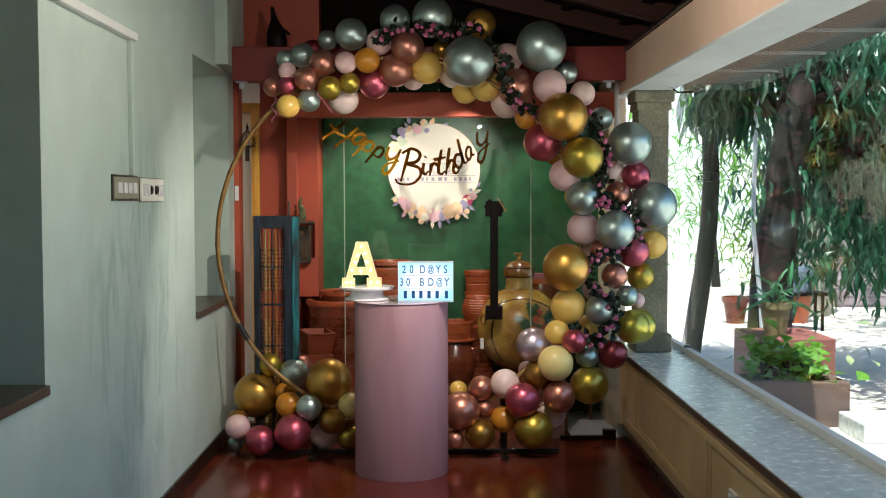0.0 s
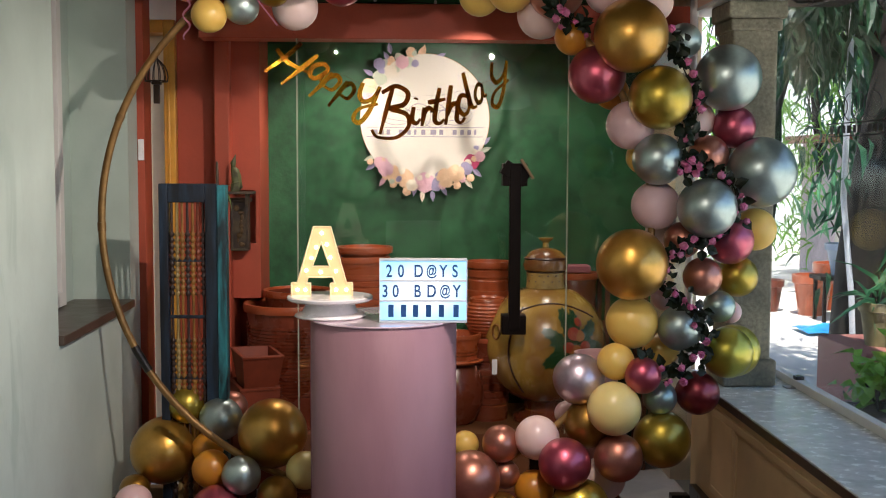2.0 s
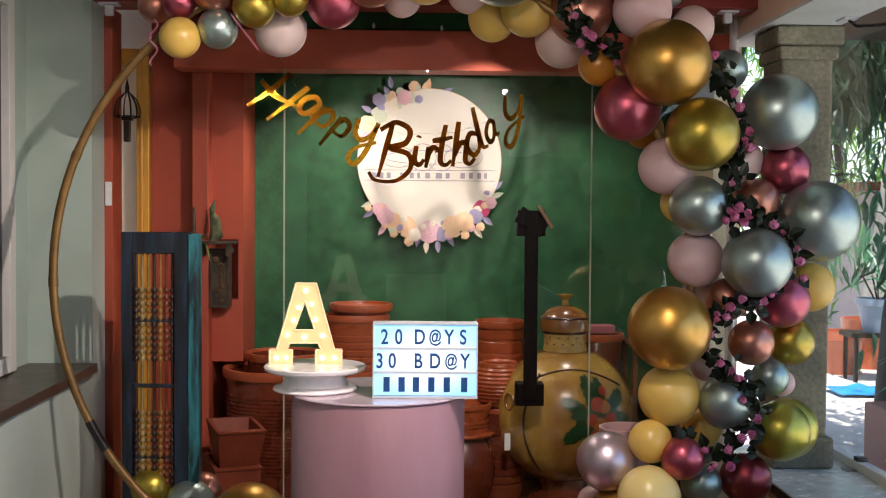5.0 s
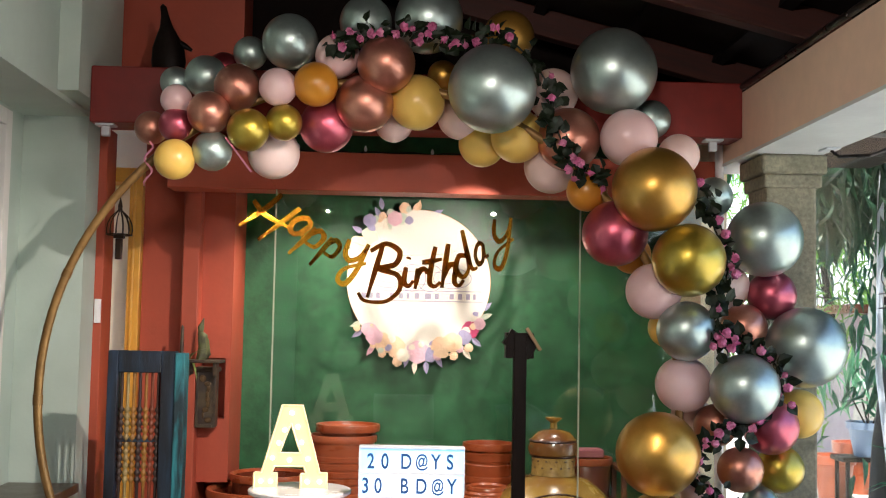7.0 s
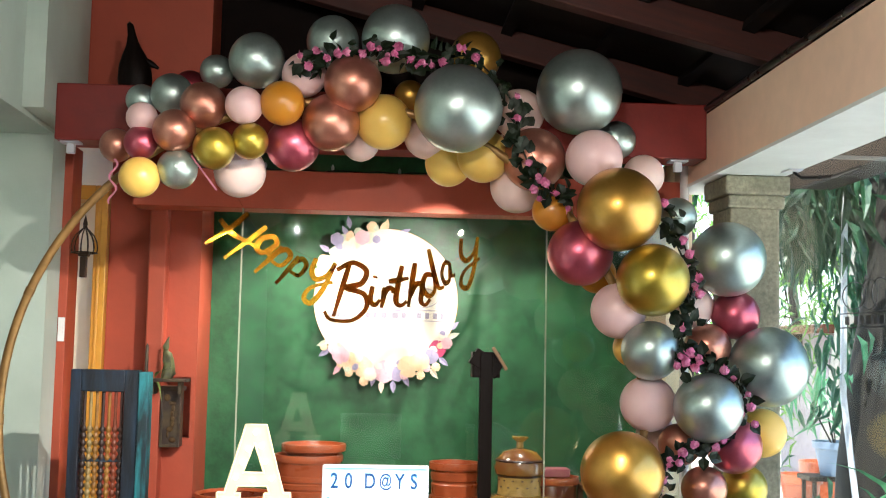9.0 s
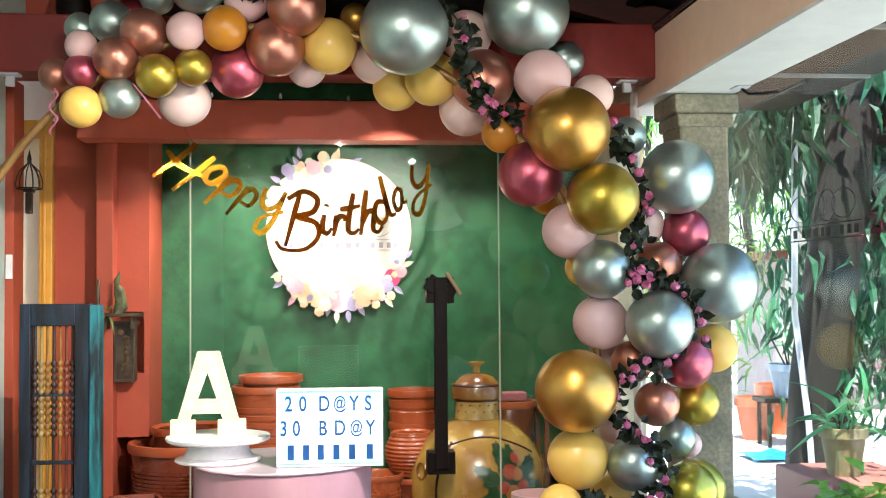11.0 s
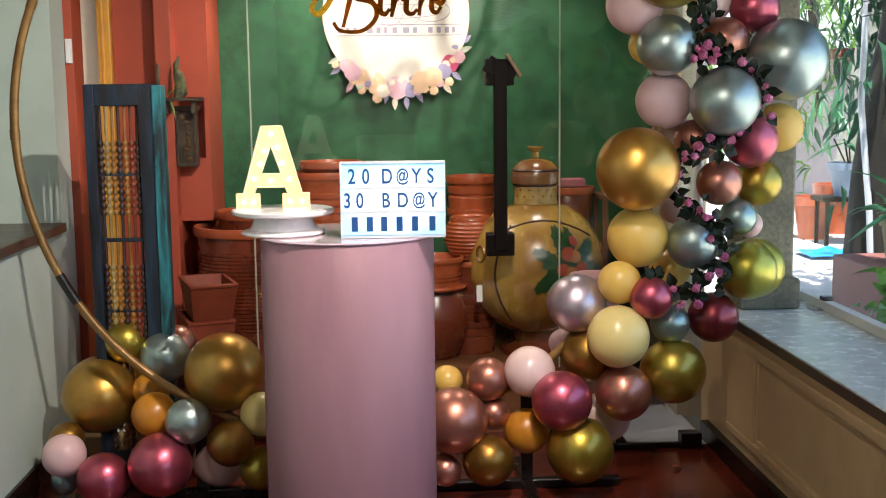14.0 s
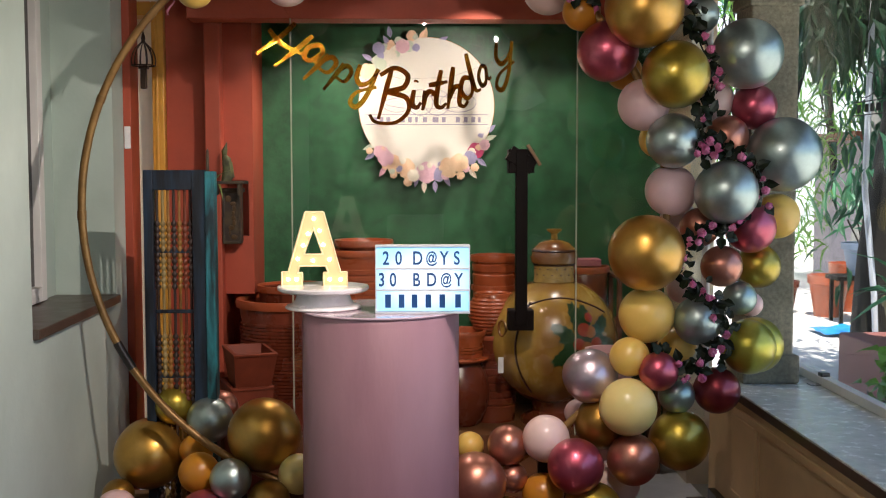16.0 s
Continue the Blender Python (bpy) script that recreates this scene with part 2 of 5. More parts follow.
# parapet with stone top, pillar and beams on the garden side
SX = 1.31
structure("parapet_wall", boxes((SX, BACK, -0.2, 1.62, 4.4, 0.53)), M_OCHRE, "ochre painted low wall with moulded panels", "low wall")
structure("trim", boxes((SX - 0.02, BACK, 0.46, SX, 4.0, 0.49), (SX - 0.012, BACK, 0.49, SX, 4.0, 0.53), (SX - 0.022, BACK, 0.13, SX, 4.0, 0.16), bevel=0.004), M_OCHRE, "ochre wall mouldings", "moulding")
for y in (3.72, 2.0, 0.28, -1.44, -3.16):
    structure("trim", boxes((SX - 0.02, y, 0.16, SX, y + 0.28, 0.46), bevel=0.004), M_OCHRE, "ochre upright stile between the wall panels", "moulding")
    structure("trim", boxes((SX - 0.01, y - 1.42, 0.16, SX, y - 0.02, 0.175), (SX - 0.01, y - 1.42, 0.445, SX, y - 0.02, 0.46), (SX - 0.01, y - 0.018, 0.16, SX, y - 0.002, 0.46), bevel=0.003), M_OCHRE, "ochre beading round a wall panel", "moulding")
structure("baseboard", boxes((SX - 0.03, BACK, 0, SX, 4.3, 0.075)), M_BLACK, "glossy black skirting along the low wall", "skirting")
structure("window_sill", boxes((SX - 0.03, BACK, 0.53, 1.72, 4.45, 0.565), bevel=0.004), M_SILL, "mottled grey-green stone sill slab", "sill")
# Thin dark strip: grime plus the shadow line under the overhang, put in as colour.
structure("sill_edge", boxes((SX - 0.034, BACK, 0.53, SX - 0.031, 4.44, 0.561)), M_DARKSILL, "dark front edge of the stone sill, grime and overhang shade", "sill")
structure("beam_east", boxes((1.30, BACK, 2.18, 1.56, 4.6, 2.42)), M_PEACH, "peach painted wall beam", "beam")
structure("beam_soffit", boxes((1.297, BACK, 2.172, 1.563, 4.6, 2.184)), mat("grey_white_soffit", rgb("d2d8d6"), 0.6, var=0.05, stain_amt=0.2), "white painted beam underside", "beam")
structure("window_pane", boxes((1.655, BACK, 0.6, 1.663, 4.55, 2.25)), M_GLASS, "large clear glass pane over the sill", "window").visible_shadow = False
structure("window_channel", boxes((1.64, BACK, 0.565, 1.68, 4.55, 0.6), bevel=0.003), M_WHITE, "white channel holding the glass", "window frame")
pil = thing("pillar", "rough grey granite pillar with a moulded cap", "pillar", kind="structure")
part("shaft", boxes((1.36, 4.06, 0.565, 1.55, 4.28, 2.06), bevel=0.012), M_GRANITE, pil)
part("capital", boxes((1.335, 4.03, 2.1, 1.58, 4.31, 2.172), (1.348, 4.045, 2.05, 1.565, 4.295, 2.1), bevel=0.01), M_GRANITE, pil)
part("base", boxes((1.34, 4.035, 0.565, 1.57, 4.305, 0.68), bevel=0.012), M_GRANITE, pil)
# beams across
structure("beam_cross", boxes((-1.13, 4.15, 2.245, 1.30, 4.32, 2.455), bevel=0.006), M_DARKRED, "dark red painted cross beam", "beam")
structure("beam_glass", boxes((-0.9, 4.45, 2.045, 1.30, 4.6, 2.2), bevel=0.004), M_RED, "terracotta red beam over the glass", "beam")
# display bay behind glass
structure("bay_floor", boxes((-1.0, 4.46, -0.2, 0.98, 5.3, 0.27)), mat("brown_bay_floor", rgb("70472a"), 0.45, var=0.2, stain_amt=0.4), "brown ledge of the display bay", "ledge")
structure("wall_north", boxes((-1.1, 5.1, 0.0, 1.38, 5.3, 2.5)), M_GREEN, "dark green textured plaster wall", "wall")
# Added dark wall and lid; their colour gives the unlit black above the bay.
structure("wall_gable", boxes((-1.1, 5.1, 2.5, 1.5, 5.3, 3.6), (-0.64, 4.66, 2.5, 1.5, 5.1, 2.54)), M_ROOF, "dark wall added for the unlit void above the bay", "wall")
structure("threshold", boxes((0.98, 4.22, -0.2, 1.29, 5.1, 0.004)), mat("pale_glazed_tile", rgb("cdd3d6"), 0.15, var=0.05, stain_amt=0.15), "pale glazed tiles by the glass door", "floor")
structure("door_stop", boxes((1.17, 4.17, 0.0, 1.25, 4.23, 0.06), (0.9, 4.19, 0.0, 1.17, 4.21, 0.02), bevel=0.004), M_BLACK, "black metal door stop and rail", "door stop")
structure("bay_wall", boxes((1.27, 4.62, 0, 1.38, 5.1, 2.3)), M_CREAM, "cream painted side wall of the bay", "wall")
for x0, x1 in ((-0.466, 0.735), (0.739, 1.3)):
    structure("window_pane", boxes((x0, 4.445, 0.27, x1, 4.453, 2.045)), M_GLASS, "clear frameless glass panel of the display bay", "window").visible_shadow = False
for x in (-0.468, 0.737):
    structure("glass_joint", boxes((x - 0.003, 4.44, 0.27, x + 0.003, 4.444, 2.045)), M_JOINT, "pale sealant joint between the glass panels", "joint")
# red walls on the left of the bay
structure("wall_red", boxes((-1.06, 4.80, 0, -0.868, 5.1, 3.4)), M_RED, "terracotta red wall beside the doorway", "wall")
structure("wall_pier", boxes((-0.868, 4.66, 0, -0.798, 5.1, 3.4), bevel=0.006), M_RED, "terracotta red projecting pier", "pier")
structure("wall_base", boxes((-0.798, 4.96, 0, -0.669, 5.1, 0.86)), M_RED, "terracotta red wall foot behind the wide pot", "wall")
for name, b in (("wall_niche", (-0.798, 4.74, 0.86, -0.669, 5.1, 1.12)), ("wall_niche_top", (-0.798, 4.74, 1.37, -0.669, 5.1, 3.4)),
                ("wall_niche_back", (-0.798, 4.84, 1.12, -0.69, 5.1, 1.37)), ("wall_niche_side", (-0.69, 4.74, 1.12, -0.669, 5.1, 1.37))):
    structure(name, boxes(b), M_RED, "terracotta red wall round a small niche", "wall")
structure("wall_upper", boxes((-1.3, 4.62, 2.3, -0.64, 4.655, 3.5)), M_RED, "terracotta red wall above the beam", "wall")
structure("door_post", boxes((-1.225, 4.602, 0, -1.172, 4.75, 2.3), bevel=0.004), M_RED, "terracotta red painted door post", "post")
structure("wall_corbel", boxes((LW - 0.02, 4.0, 2.33, -1.13, 4.6, 3.6)), M_TEAL, "pale teal plaster corbel carrying the cross beam", "wall")
structure("door_wall", boxes((-1.7, 4.9, 0, -1.06, 5.0, 3.4)), M_CREAM, "cream painted wall seen past the doorway", "wall")
structure("door_frame", boxes((-1.115, 4.76, 0, -1.062, 4.9, 2.16), (-1.3, 4.76, 2.10, -1.115, 4.9, 2.16), (-1.1, 4.752, 0, -1.086, 4.76, 2.1), bevel=0.004), mat("yellow_door_paint", rgb("d19a35"), 0.4, var=0.1), "mustard yellow moulded door frame", "door frame")
# roof
roof = bmesh.new()
box(roof, -2.2, BACK - 0.2, 0, 2.4, 5.6, 0.05)
bmesh.ops.transform(roof, matrix=pose(0, 0, 3.05, 0, 14, 0), verts=roof.verts)
structure("ceiling", roof, M_ROOF, "dark boarded sloping roof", "ceiling")
roof_frame = thing("rafters", "red-brown sloping roof rafters under dark boards", "rafters", at=(0, 0, 3.05), kind="structure")
for i in range(12):
    part("rafter", boxes((-1.9, -4.6 + i * 0.85, -0.12, 1.9, -4.52 + i * 0.85, 0.0), bevel=0.006), M_RAFTER, roof_frame, m=pose(0, 0, 0, 0, 14, 0))
for i in range(9):
    part("batten", boxes((-1.8 + i * 0.4, BACK, -0.035, -1.75 + i * 0.4, 5.5, 0.0)), M_ROOF, roof_frame, m=pose(0, 0, 0, 0, 14, 0))
# ---- pedestal and what stands on it ----
PX, PY, PZ = -0.073, 3.38, 0.955
M_SATIN = mat("lilac_wrap", rgb("967079"), 0.45, var=0.07, grain=4, stain=2.5, stain_amt=0.3, second=rgb("7c5a66"), bump=0.8, bump_scale=7, stretch=(2.2, 2.2, 0.6))
ped = thing("pedestal", "tall lilac-pink wrapped cylinder pedestal on the floor", "pedestal", at=(PX, PY, 0))
part("drum", lathe([(0.0, 0), (0.256, 0), (0.258, 0.01), (0.258, PZ - 0.008), (0.255, PZ - 0.004), (0.0, PZ - 0.004)], 96), M_SATIN, ped, smooth=True)
part("top_plate", lathe([(0, PZ - 0.004), (0.262, PZ - 0.004), (0.264, PZ - 0.001), (0.262, PZ + 0.003), (0, PZ + 0.003)], 96),
     mat("glossy_lilac_top", rgb("c4adb8"), 0.12, var=0.04, stain_amt=0.08, bump=0.02, coat=0.5), ped, "glossy pale lilac top plate", smooth=True)
part("wrap_seam", boxes((-0.259, -0.03, 0.01, -0.2565, -0.026, PZ - 0.01)), M_SATIN, ped)

M_WPLASTIC = plain("white_plastic", rgb("e6e4e4"), 0.25, coat=0.3)
ST = (-0.263, 3.38, PZ + 0.004)
stand = thing("cake_stand", "white plastic turntable cake stand on the pedestal", "cake stand", at=ST)
part("base", lathe([(0, 0), (0.122, 0), (0.126, 0.004), (0.122, 0.010), (0.1, 0.016), (0.092, 0.03), (0.086, 0.05), (0.08, 0.056), (0, 0.056)], 64), M_WPLASTIC, stand, smooth=True)
part("plate", lathe([(0, 0.056), (0.14, 0.056), (0.15, 0.062), (0.152, 0.07), (0.149, 0.074), (0, 0.074)], 72), M_WPLASTIC, stand, smooth=True)

# marquee letter, lit by bulbs behind its face
M_LETTER = mat("warm_white_letter", rgb("f3dcae"), 0.4, var=0.03, stain_amt=0.03)
M_FACE = glow("lit_letter_face", (1.0, 0.66, 0.3), 0.34)
M_BULB = glow("warm_bulb", (1.0, 0.8, 0.5), 5.0)


def outline_mesh(loops, d0, d1):
    """A plate in the xz plane, from y = d0 to d1, with the first loop as its rim and the rest as holes."""
    cu = bpy.data.curves.new("plate", "CURVE")
    cu.dimensions, cu.fill_mode = "2D", "BOTH"
    for lp in loops:
        s = cu.splines.new("POLY")
        s.points.add(len(lp) - 1)
        for p, (x, z) in zip(s.points, lp):
            p.co = (x, z, 0, 1)
        s.use_cyclic_u = True
    cu.extrude = abs(d1 - d0) / 2
    tmp = bpy.data.objects.new("plate", cu)
    me = bpy.data.meshes.new_from_object(tmp)
    bpy.data.objects.remove(tmp)
    me.transform(Matrix.Translation((0, (d0 + d1) / 2, 0)) @ Matrix.Rotation(radians(90), 4, "X"))
    return me


def with_mat(me, m):
    me.materials.clear()
    me.materials.append(m)
    return me


A_OUT = [(-0.107, 0), (-0.04, 0), (-0.04, 0.044), (-0.056, 0.044), (-0.048, 0.066), (0.038, 0.066), (0.046, 0.044), (0.03, 0.044),
         (0.03, 0), (0.107, 0), (0.107, 0.046), (0.086, 0.046), (0.031, 0.244), (-0.029, 0.244), (-0.086, 0.046), (-0.107, 0.046)]
A_HOLE = [(-0.034, 0.104), (0.028, 0.104), (-0.002, 0.192)]
letter = thing("marquee_letter", "white letter A lamp with warm bulbs on the cake stand", "letter lamp", at=(-0.291, 3.385, ST[2] + 0.074))
part("back", with_mat(outline_mesh([A_OUT, A_HOLE], -0.008, 0.02), glow("lit_letter_shell", (1.0, 0.84, 0.6), 0.2)), None, letter)
part("face", with_mat(outline_mesh([[(x * 0.965, 0.004 + z * 0.972) for x, z in A_OUT], [(x * 1.1, z * 1.02 - 0.004) for x, z in A_HOLE]], -0.0095, -0.0085), M_FACE), None, letter, "glowing warm yellow face")
rim = bmesh.new()
for lp in (A_OUT, A_HOLE):
    for (x0, z0), (x1, z1) in zip(lp, lp[1:] + lp[:1]):
        tube([(x0, -0.012, z0), (x1, -0.012, z1)], 0.003, 6, rim)
part("rim", rim, M_LETTER, letter, "raised white edge")
for x, z in ((0, 0.222), (0.018, 0.182), (-0.02, 0.172), (0.03, 0.136), (-0.036, 0.134), (-0.004, 0.084), (0.05, 0.088), (-0.054, 0.09), (-0.086, 0.022), (-0.058, 0.022), (0.05, 0.022), (0.086, 0.022)):
    part("bulb", lathe([(0, -0.006), (0.005, -0.004), (0.0065, 0), (0.005, 0.005), (0, 0.007)], 12), M_BULB, letter, "small warm bulb", True, m=pose(x, -0.016, z, 90))

# light box with letters
M_PANEL = mat("lit_panel", rgb("a3b6c2"), 0.4, var=0.02, stain_amt=0)
pp = M_PANEL.node_tree.nodes["Principled BSDF"]
pp.inputs["Emission Color"].default_value, pp.inputs["Emission Strength"].default_value = (0.27, 0.72, 1.0, 1), 0.52
pt = M_PANEL.node_tree
grad = nd(pt, "TexGradient")
grad.gradient_type = "SPHERICAL"
gmap = nd(pt, "Mapping", Scale=(6.2, 1.0, 9.0), Location=(0.0, 0.0, -0.98))
gco = nd(pt, "TexCoord")
gramp = nd(pt, "ValToRGB")
gramp.color_ramp.elements[0].color, gramp.color_ramp.elements[1].color = (0.13, 0.6, 1.0, 1), (0.75, 0.95, 1.0, 1)
gramp.color_ramp.elements[1].position = 0.55
pt.links.new(gco.outputs["Object"], gmap.inputs[0])
pt.links.new(gmap.outputs[0], grad.inputs[0])
pt.links.new(grad.outputs[0], gramp.inputs[0])
pt.links.new(gramp.outputs[0], pp.inputs["Emission Color"])
M_INK = plain("dark_blue_letter", rgb("1d4a80"), 0.4)
M_GREYPL = plain("pale_grey_plastic", rgb("c3c9cf"), 0.35)
lb = thing("light_box", "glowing light box with three letter rows on the pedestal", "light box", at=(0.063, 3.22, PZ + 0.004), rz=-1.5)
W, Hh = 0.15, 0.218
part("case", boxes((-W, 0.006, 0.0, W, 0.045, Hh), bevel=0.003), M_GREYPL, lb, "pale grey plastic case")
part("frame", boxes((-W, -0.004, 0, W, 0.006, 0.006), (-W, -0.004, Hh - 0.006, W, 0.006, Hh), (-W, -0.004, 0.006, -W + 0.004, 0.006, Hh - 0.006), (W - 0.004, -0.004, 0.006, W, 0.006, Hh - 0.006)), M_GREYPL, lb)
ROW = (Hh - 0.012) / 3
PANELS = []
for i in range(3):
    z0 = 0.006 + i * ROW
    PANELS.append(part("panel", boxes((-W + 0.004, 0.0, z0 + 0.003, W - 0.004, 0.005, z0 + ROW - 0.003)), M_PANEL, lb, "glowing white panel"))
    if i:
        part("rail", boxes((-W + 0.004, -0.003, z0 - 0.003, W - 0.004, 0.004, z0 + 0.003)), M_GREYPL, lb)


def letter_mesh(ch, size):
    cu = bpy.data.curves.new("letter", "FONT")
    cu.body, cu.size, cu.align_x, cu.extrude, cu.offset = ch, size, "CENTER", 0.0004, 0.0009
    tmp = bpy.data.objects.new("letter", cu)
    me = bpy.data.meshes.new_from_object(tmp)
    bpy.data.objects.remove(tmp)
    me.transform(Matrix.Rotation(radians(90), 4, "X") @ Matrix.Diagonal((0.74, 1, 1, 1)))
    return with_mat(me, M_INK)


for i, cells in ((2, ((0.034, "2"), (0.074, "0"), (0.134, "D"), (0.178, "@"), (0.218, "Y"), (0.258, "S"))), (1, ((0.02, "3"), (0.056, "0"), (0.13, "B"), (0.178, "D"), (0.224, "@"), (0.264, "Y")))):
    for x, ch in cells:
        part("letter", letter_mesh(ch, 0.06 if ch != "@" else 0.048), None, PANELS[i], "dark blue letter", m=pose(-W + x, -0.0012, 0.006 + i * ROW + (0.013 if ch != "@" else 0.019)))
for x in (0.04, 0.083, 0.124, 0.168, 0.212, 0.262):
    part("letter_bar", boxes((-0.009, -0.0016, 0, 0.009, -0.0004, 0.042)), M_INK, PANELS[0], "dark blue bar", m=pose(-W + x, 0, 0.006 + 0.013))

# ---- hoop ----
M_HOOP = mat("brass_painted_hoop", rgb("8f6f3f"), 0.35, 0.45, var=0.25, grain=20, stain=7, stain_amt=0.4, second=rgb("4a3420"))
HX, HY, HZ, HR = -0.095, 3.8, 1.27, 1.07
hoop = thing("hoop_stand", "worn gold-brown round metal hoop behind the garland", "hoop")
N = 120
part("hoop", tube([(HX + HR * math.cos(2 * math.pi * i / N), HY, HZ + HR * math.sin(2 * math.pi * i / N)) for i in range(N)], 0.0145, 12, closed=True), M_HOOP, hoop, smooth=True)
for a, half in ((158, 0.006), (181, 0.008), (210, 0.026), (224, 0.008)):
    c = radians(a)
    part("joint", tube([(HX + HR * math.cos(c + k * half), HY, HZ + HR * math.sin(c + k * half)) for k in range(-2, 3)], 0.0165, 12), M_BLACK if a == 210 else M_HOOP, hoop, "dark taped joint" if a == 210 else "worn gold-brown sleeve", True)
part("foot", boxes((-0.75, 3.78, 0.0, 0.85, 3.82, 0.03), (-0.62, 3.6, 0.0, -0.58, 4.05, 0.03), (0.5, 3.6, 0.0, 0.54, 4.05, 0.03), bevel=0.004), M_BLACK, hoop, "black metal foot")
for x0 in (-0.62, 0.5):
    part("upright", boxes((x0, 3.79, 0.03, x0 + 0.04, 3.81, 0.42)), M_BLACK, hoop, "black metal upright")
M_RIBBON = plain("pink_curling_ribbon", rgb("c98294"), 0.3)


def ribbon(pts, w=0.004):
    bm = bmesh.new()
    v = []
    for x, y, z, dx, dz in pts:
        v.append((bm.verts.new((x - dx * w, y, z - dz * w)), bm.verts.new((x + dx * w, y, z + dz * w))))
    for a, b in zip(v, v[1:]):
        bm.faces.new((a[0], a[1], b[1], b[0]))
    bmesh.ops.solidify(bm, geom=bm.faces[:], thickness=0.0008)
    return bm


rb = thing("ribbon", "curled pink ribbon tied round the hoop", "ribbon")
part("tail", ribbon([(-0.815 + 0.014 * math.sin(i * 0.9), 3.72 + 0.006 * math.cos(i), 2.11 - i * 0.0115, 0.8, 0.5 * math.cos(i * 0.8)) for i in range(14)]), M_RIBBON, rb)
part("tail", ribbon([(-0.562 + i * 0.009, 3.70 - 0.002 * i, 2.125 - i * 0.0115, 0.5, 0.5) for i in range(11)]), M_RIBBON, rb)

# ---- script banner ----
M_FOIL = mat("gold_foil", rgb("b8821f"), 0.14, 1.0, var=0.15, grain=5, stain_amt=0.25, second=rgb("5a2d0a"), bump=0.03, bump_scale=9, rough_var=0.03)
GLYPH = {
    "H": [[(.28, 1), (.2, .6), (.0, 0)], [(.72, 1), (.62, .6), (.45, 0)], [(-.08, .56), (.3, .48), (.85, .58)]],
    "a": [[(.44, .44), (.25, .52), (.04, .3), (.08, .04), (.28, .06), (.44, .44), (.4, .1), (.55, .08)]],
    "p": [[(.14, .52), (.04, .1), (-.1, -.42)], [(.1, .32), (.26, .52), (.44, .42), (.36, .1), (.1, .06)]],
    "y": [[(.06, .5), (.04, .2), (.18, .06), (.38, .2), (.5, .52)], [(.5, .52), (.38, -.1), (.2, -.46), (.02, -.4), (.12, -.14), (.55, .1)]],
    "B": [[(.24, .98), (.14, .5), (.04, .0)], [(.02, .86), (.3, 1.02), (.56, .9), (.5, .66), (.22, .55), (.56, .46), (.62, .2), (.38, -.04), (.0, -.06), (-.14, .08)]],
    "i": [[(.1, .5), (.04, .14), (.16, .03), (.28, .16)], [(.16, .7), (.18, .76)]],
    "r": [[(.1, .52), (.06, .26), (.0, 0)], [(.05, .28), (.18, .48), (.3, .46), (.3, .36)]],
    "t": [[(.26, .96), (.14, .5), (.08, .12), (.2, .02), (.34, .12)], [(-.08, .6), (.15, .62), (.4, .66)]],
    "h": [[(.24, 1), (.12, .5), (.0, 0)], [(.06, .24), (.22, .5), (.36, .46), (.3, .12), (.4, .02), (.52, .14)]],
    "d": [[(.42, .4), (.24, .5), (.04, .28), (.1, .03), (.3, .1), (.42, .4)], [(.58, 1), (.46, .5), (.4, .1), (.54, .04)]],
}


def spline(pts, n=9):
    """A smooth line through the points."""
    p = [Vector(q) for q in pts]
    p = [2 * p[0] - p[1]] + p + [2 * p[-1] - p[-2]]
    out = []
    for a, b, c, d in zip(p, p[1:], p[2:], p[3:]):
        for i in range(n):
            t = i / n
            out.append(0.5 * (2 * b + (c - a) * t + (2 * a - 5 * b + 4 * c - d) * t * t + (3 * b - a - 3 * c + d) * t ** 3))
    return out + [p[-2]]


def stroke_mesh(ch, em, w=0.0112):
    """Flat foil strokes of one script letter, in the xz plane."""
    bm = bmesh.new()
    for k, st in enumerate(GLYPH[ch]):
        line = spline([(x * em, z * em) for x, z in st])
        left, right = [], []
        for i, q in enumerate(line):
            t = (line[min(i + 1, len(line) - 1)] - line[max(i - 1, 0)]).normalized()
            f = i / (len(line) - 1)
            half = w * (0.62 + 0.38 * math.sin(math.pi * min(1, 0.15 + f)))
            nrm = Vector((-t.y, t.x)) * half
            left.append(bm.verts.new((q.x + nrm.x, -0.0012 * k, q.y + nrm.y)))
            right.append(bm.verts.new((q.x - nrm.x, -0.0012 * k, q.y - nrm.y)))
        for i in range(len(line) - 1):
            bm.faces.new((left[i], right[i], right[i + 1], left[i + 1]))
    bmesh.ops.solidify(bm, geom=bm.faces[:], thickness=0.0008)
    return bm


banner = thing("birthday_banner", "gold foil Happy Birthday script banner hung across the glass", "banner")
for ch, x, z, rot, em, yaw in (("H", -.605, 1.895, 36, .2, 9), ("a", -.42, 1.885, 34, .155, 9), ("p", -.365, 1.835, 32, .155, 17), ("p", -.29, 1.795, 28, .155, 34), ("y", -.205, 1.765, 14, .18, 18),
                               ("B", -.11, 1.625, 4, .21, 0), ("i", .034, 1.668, -2, .155, 4), ("r", .083, 1.662, -3, .155, -3), ("t", .128, 1.668, -4, .165, 3), ("h", .188, 1.668, -6, .17, -4),
                               ("d", .258, 1.70, -30, .17, 22), ("a", .325, 1.755, -28, .15, 45), ("y", .385, 1.84, -6, .2, 38)):
    part("letter", stroke_mesh(ch, em), M_FOIL, banner, "", m=pose(x, 4.39 + 0.01 * math.sin(x * 9), z, -1 if x < -0.15 else 3, rot, yaw))
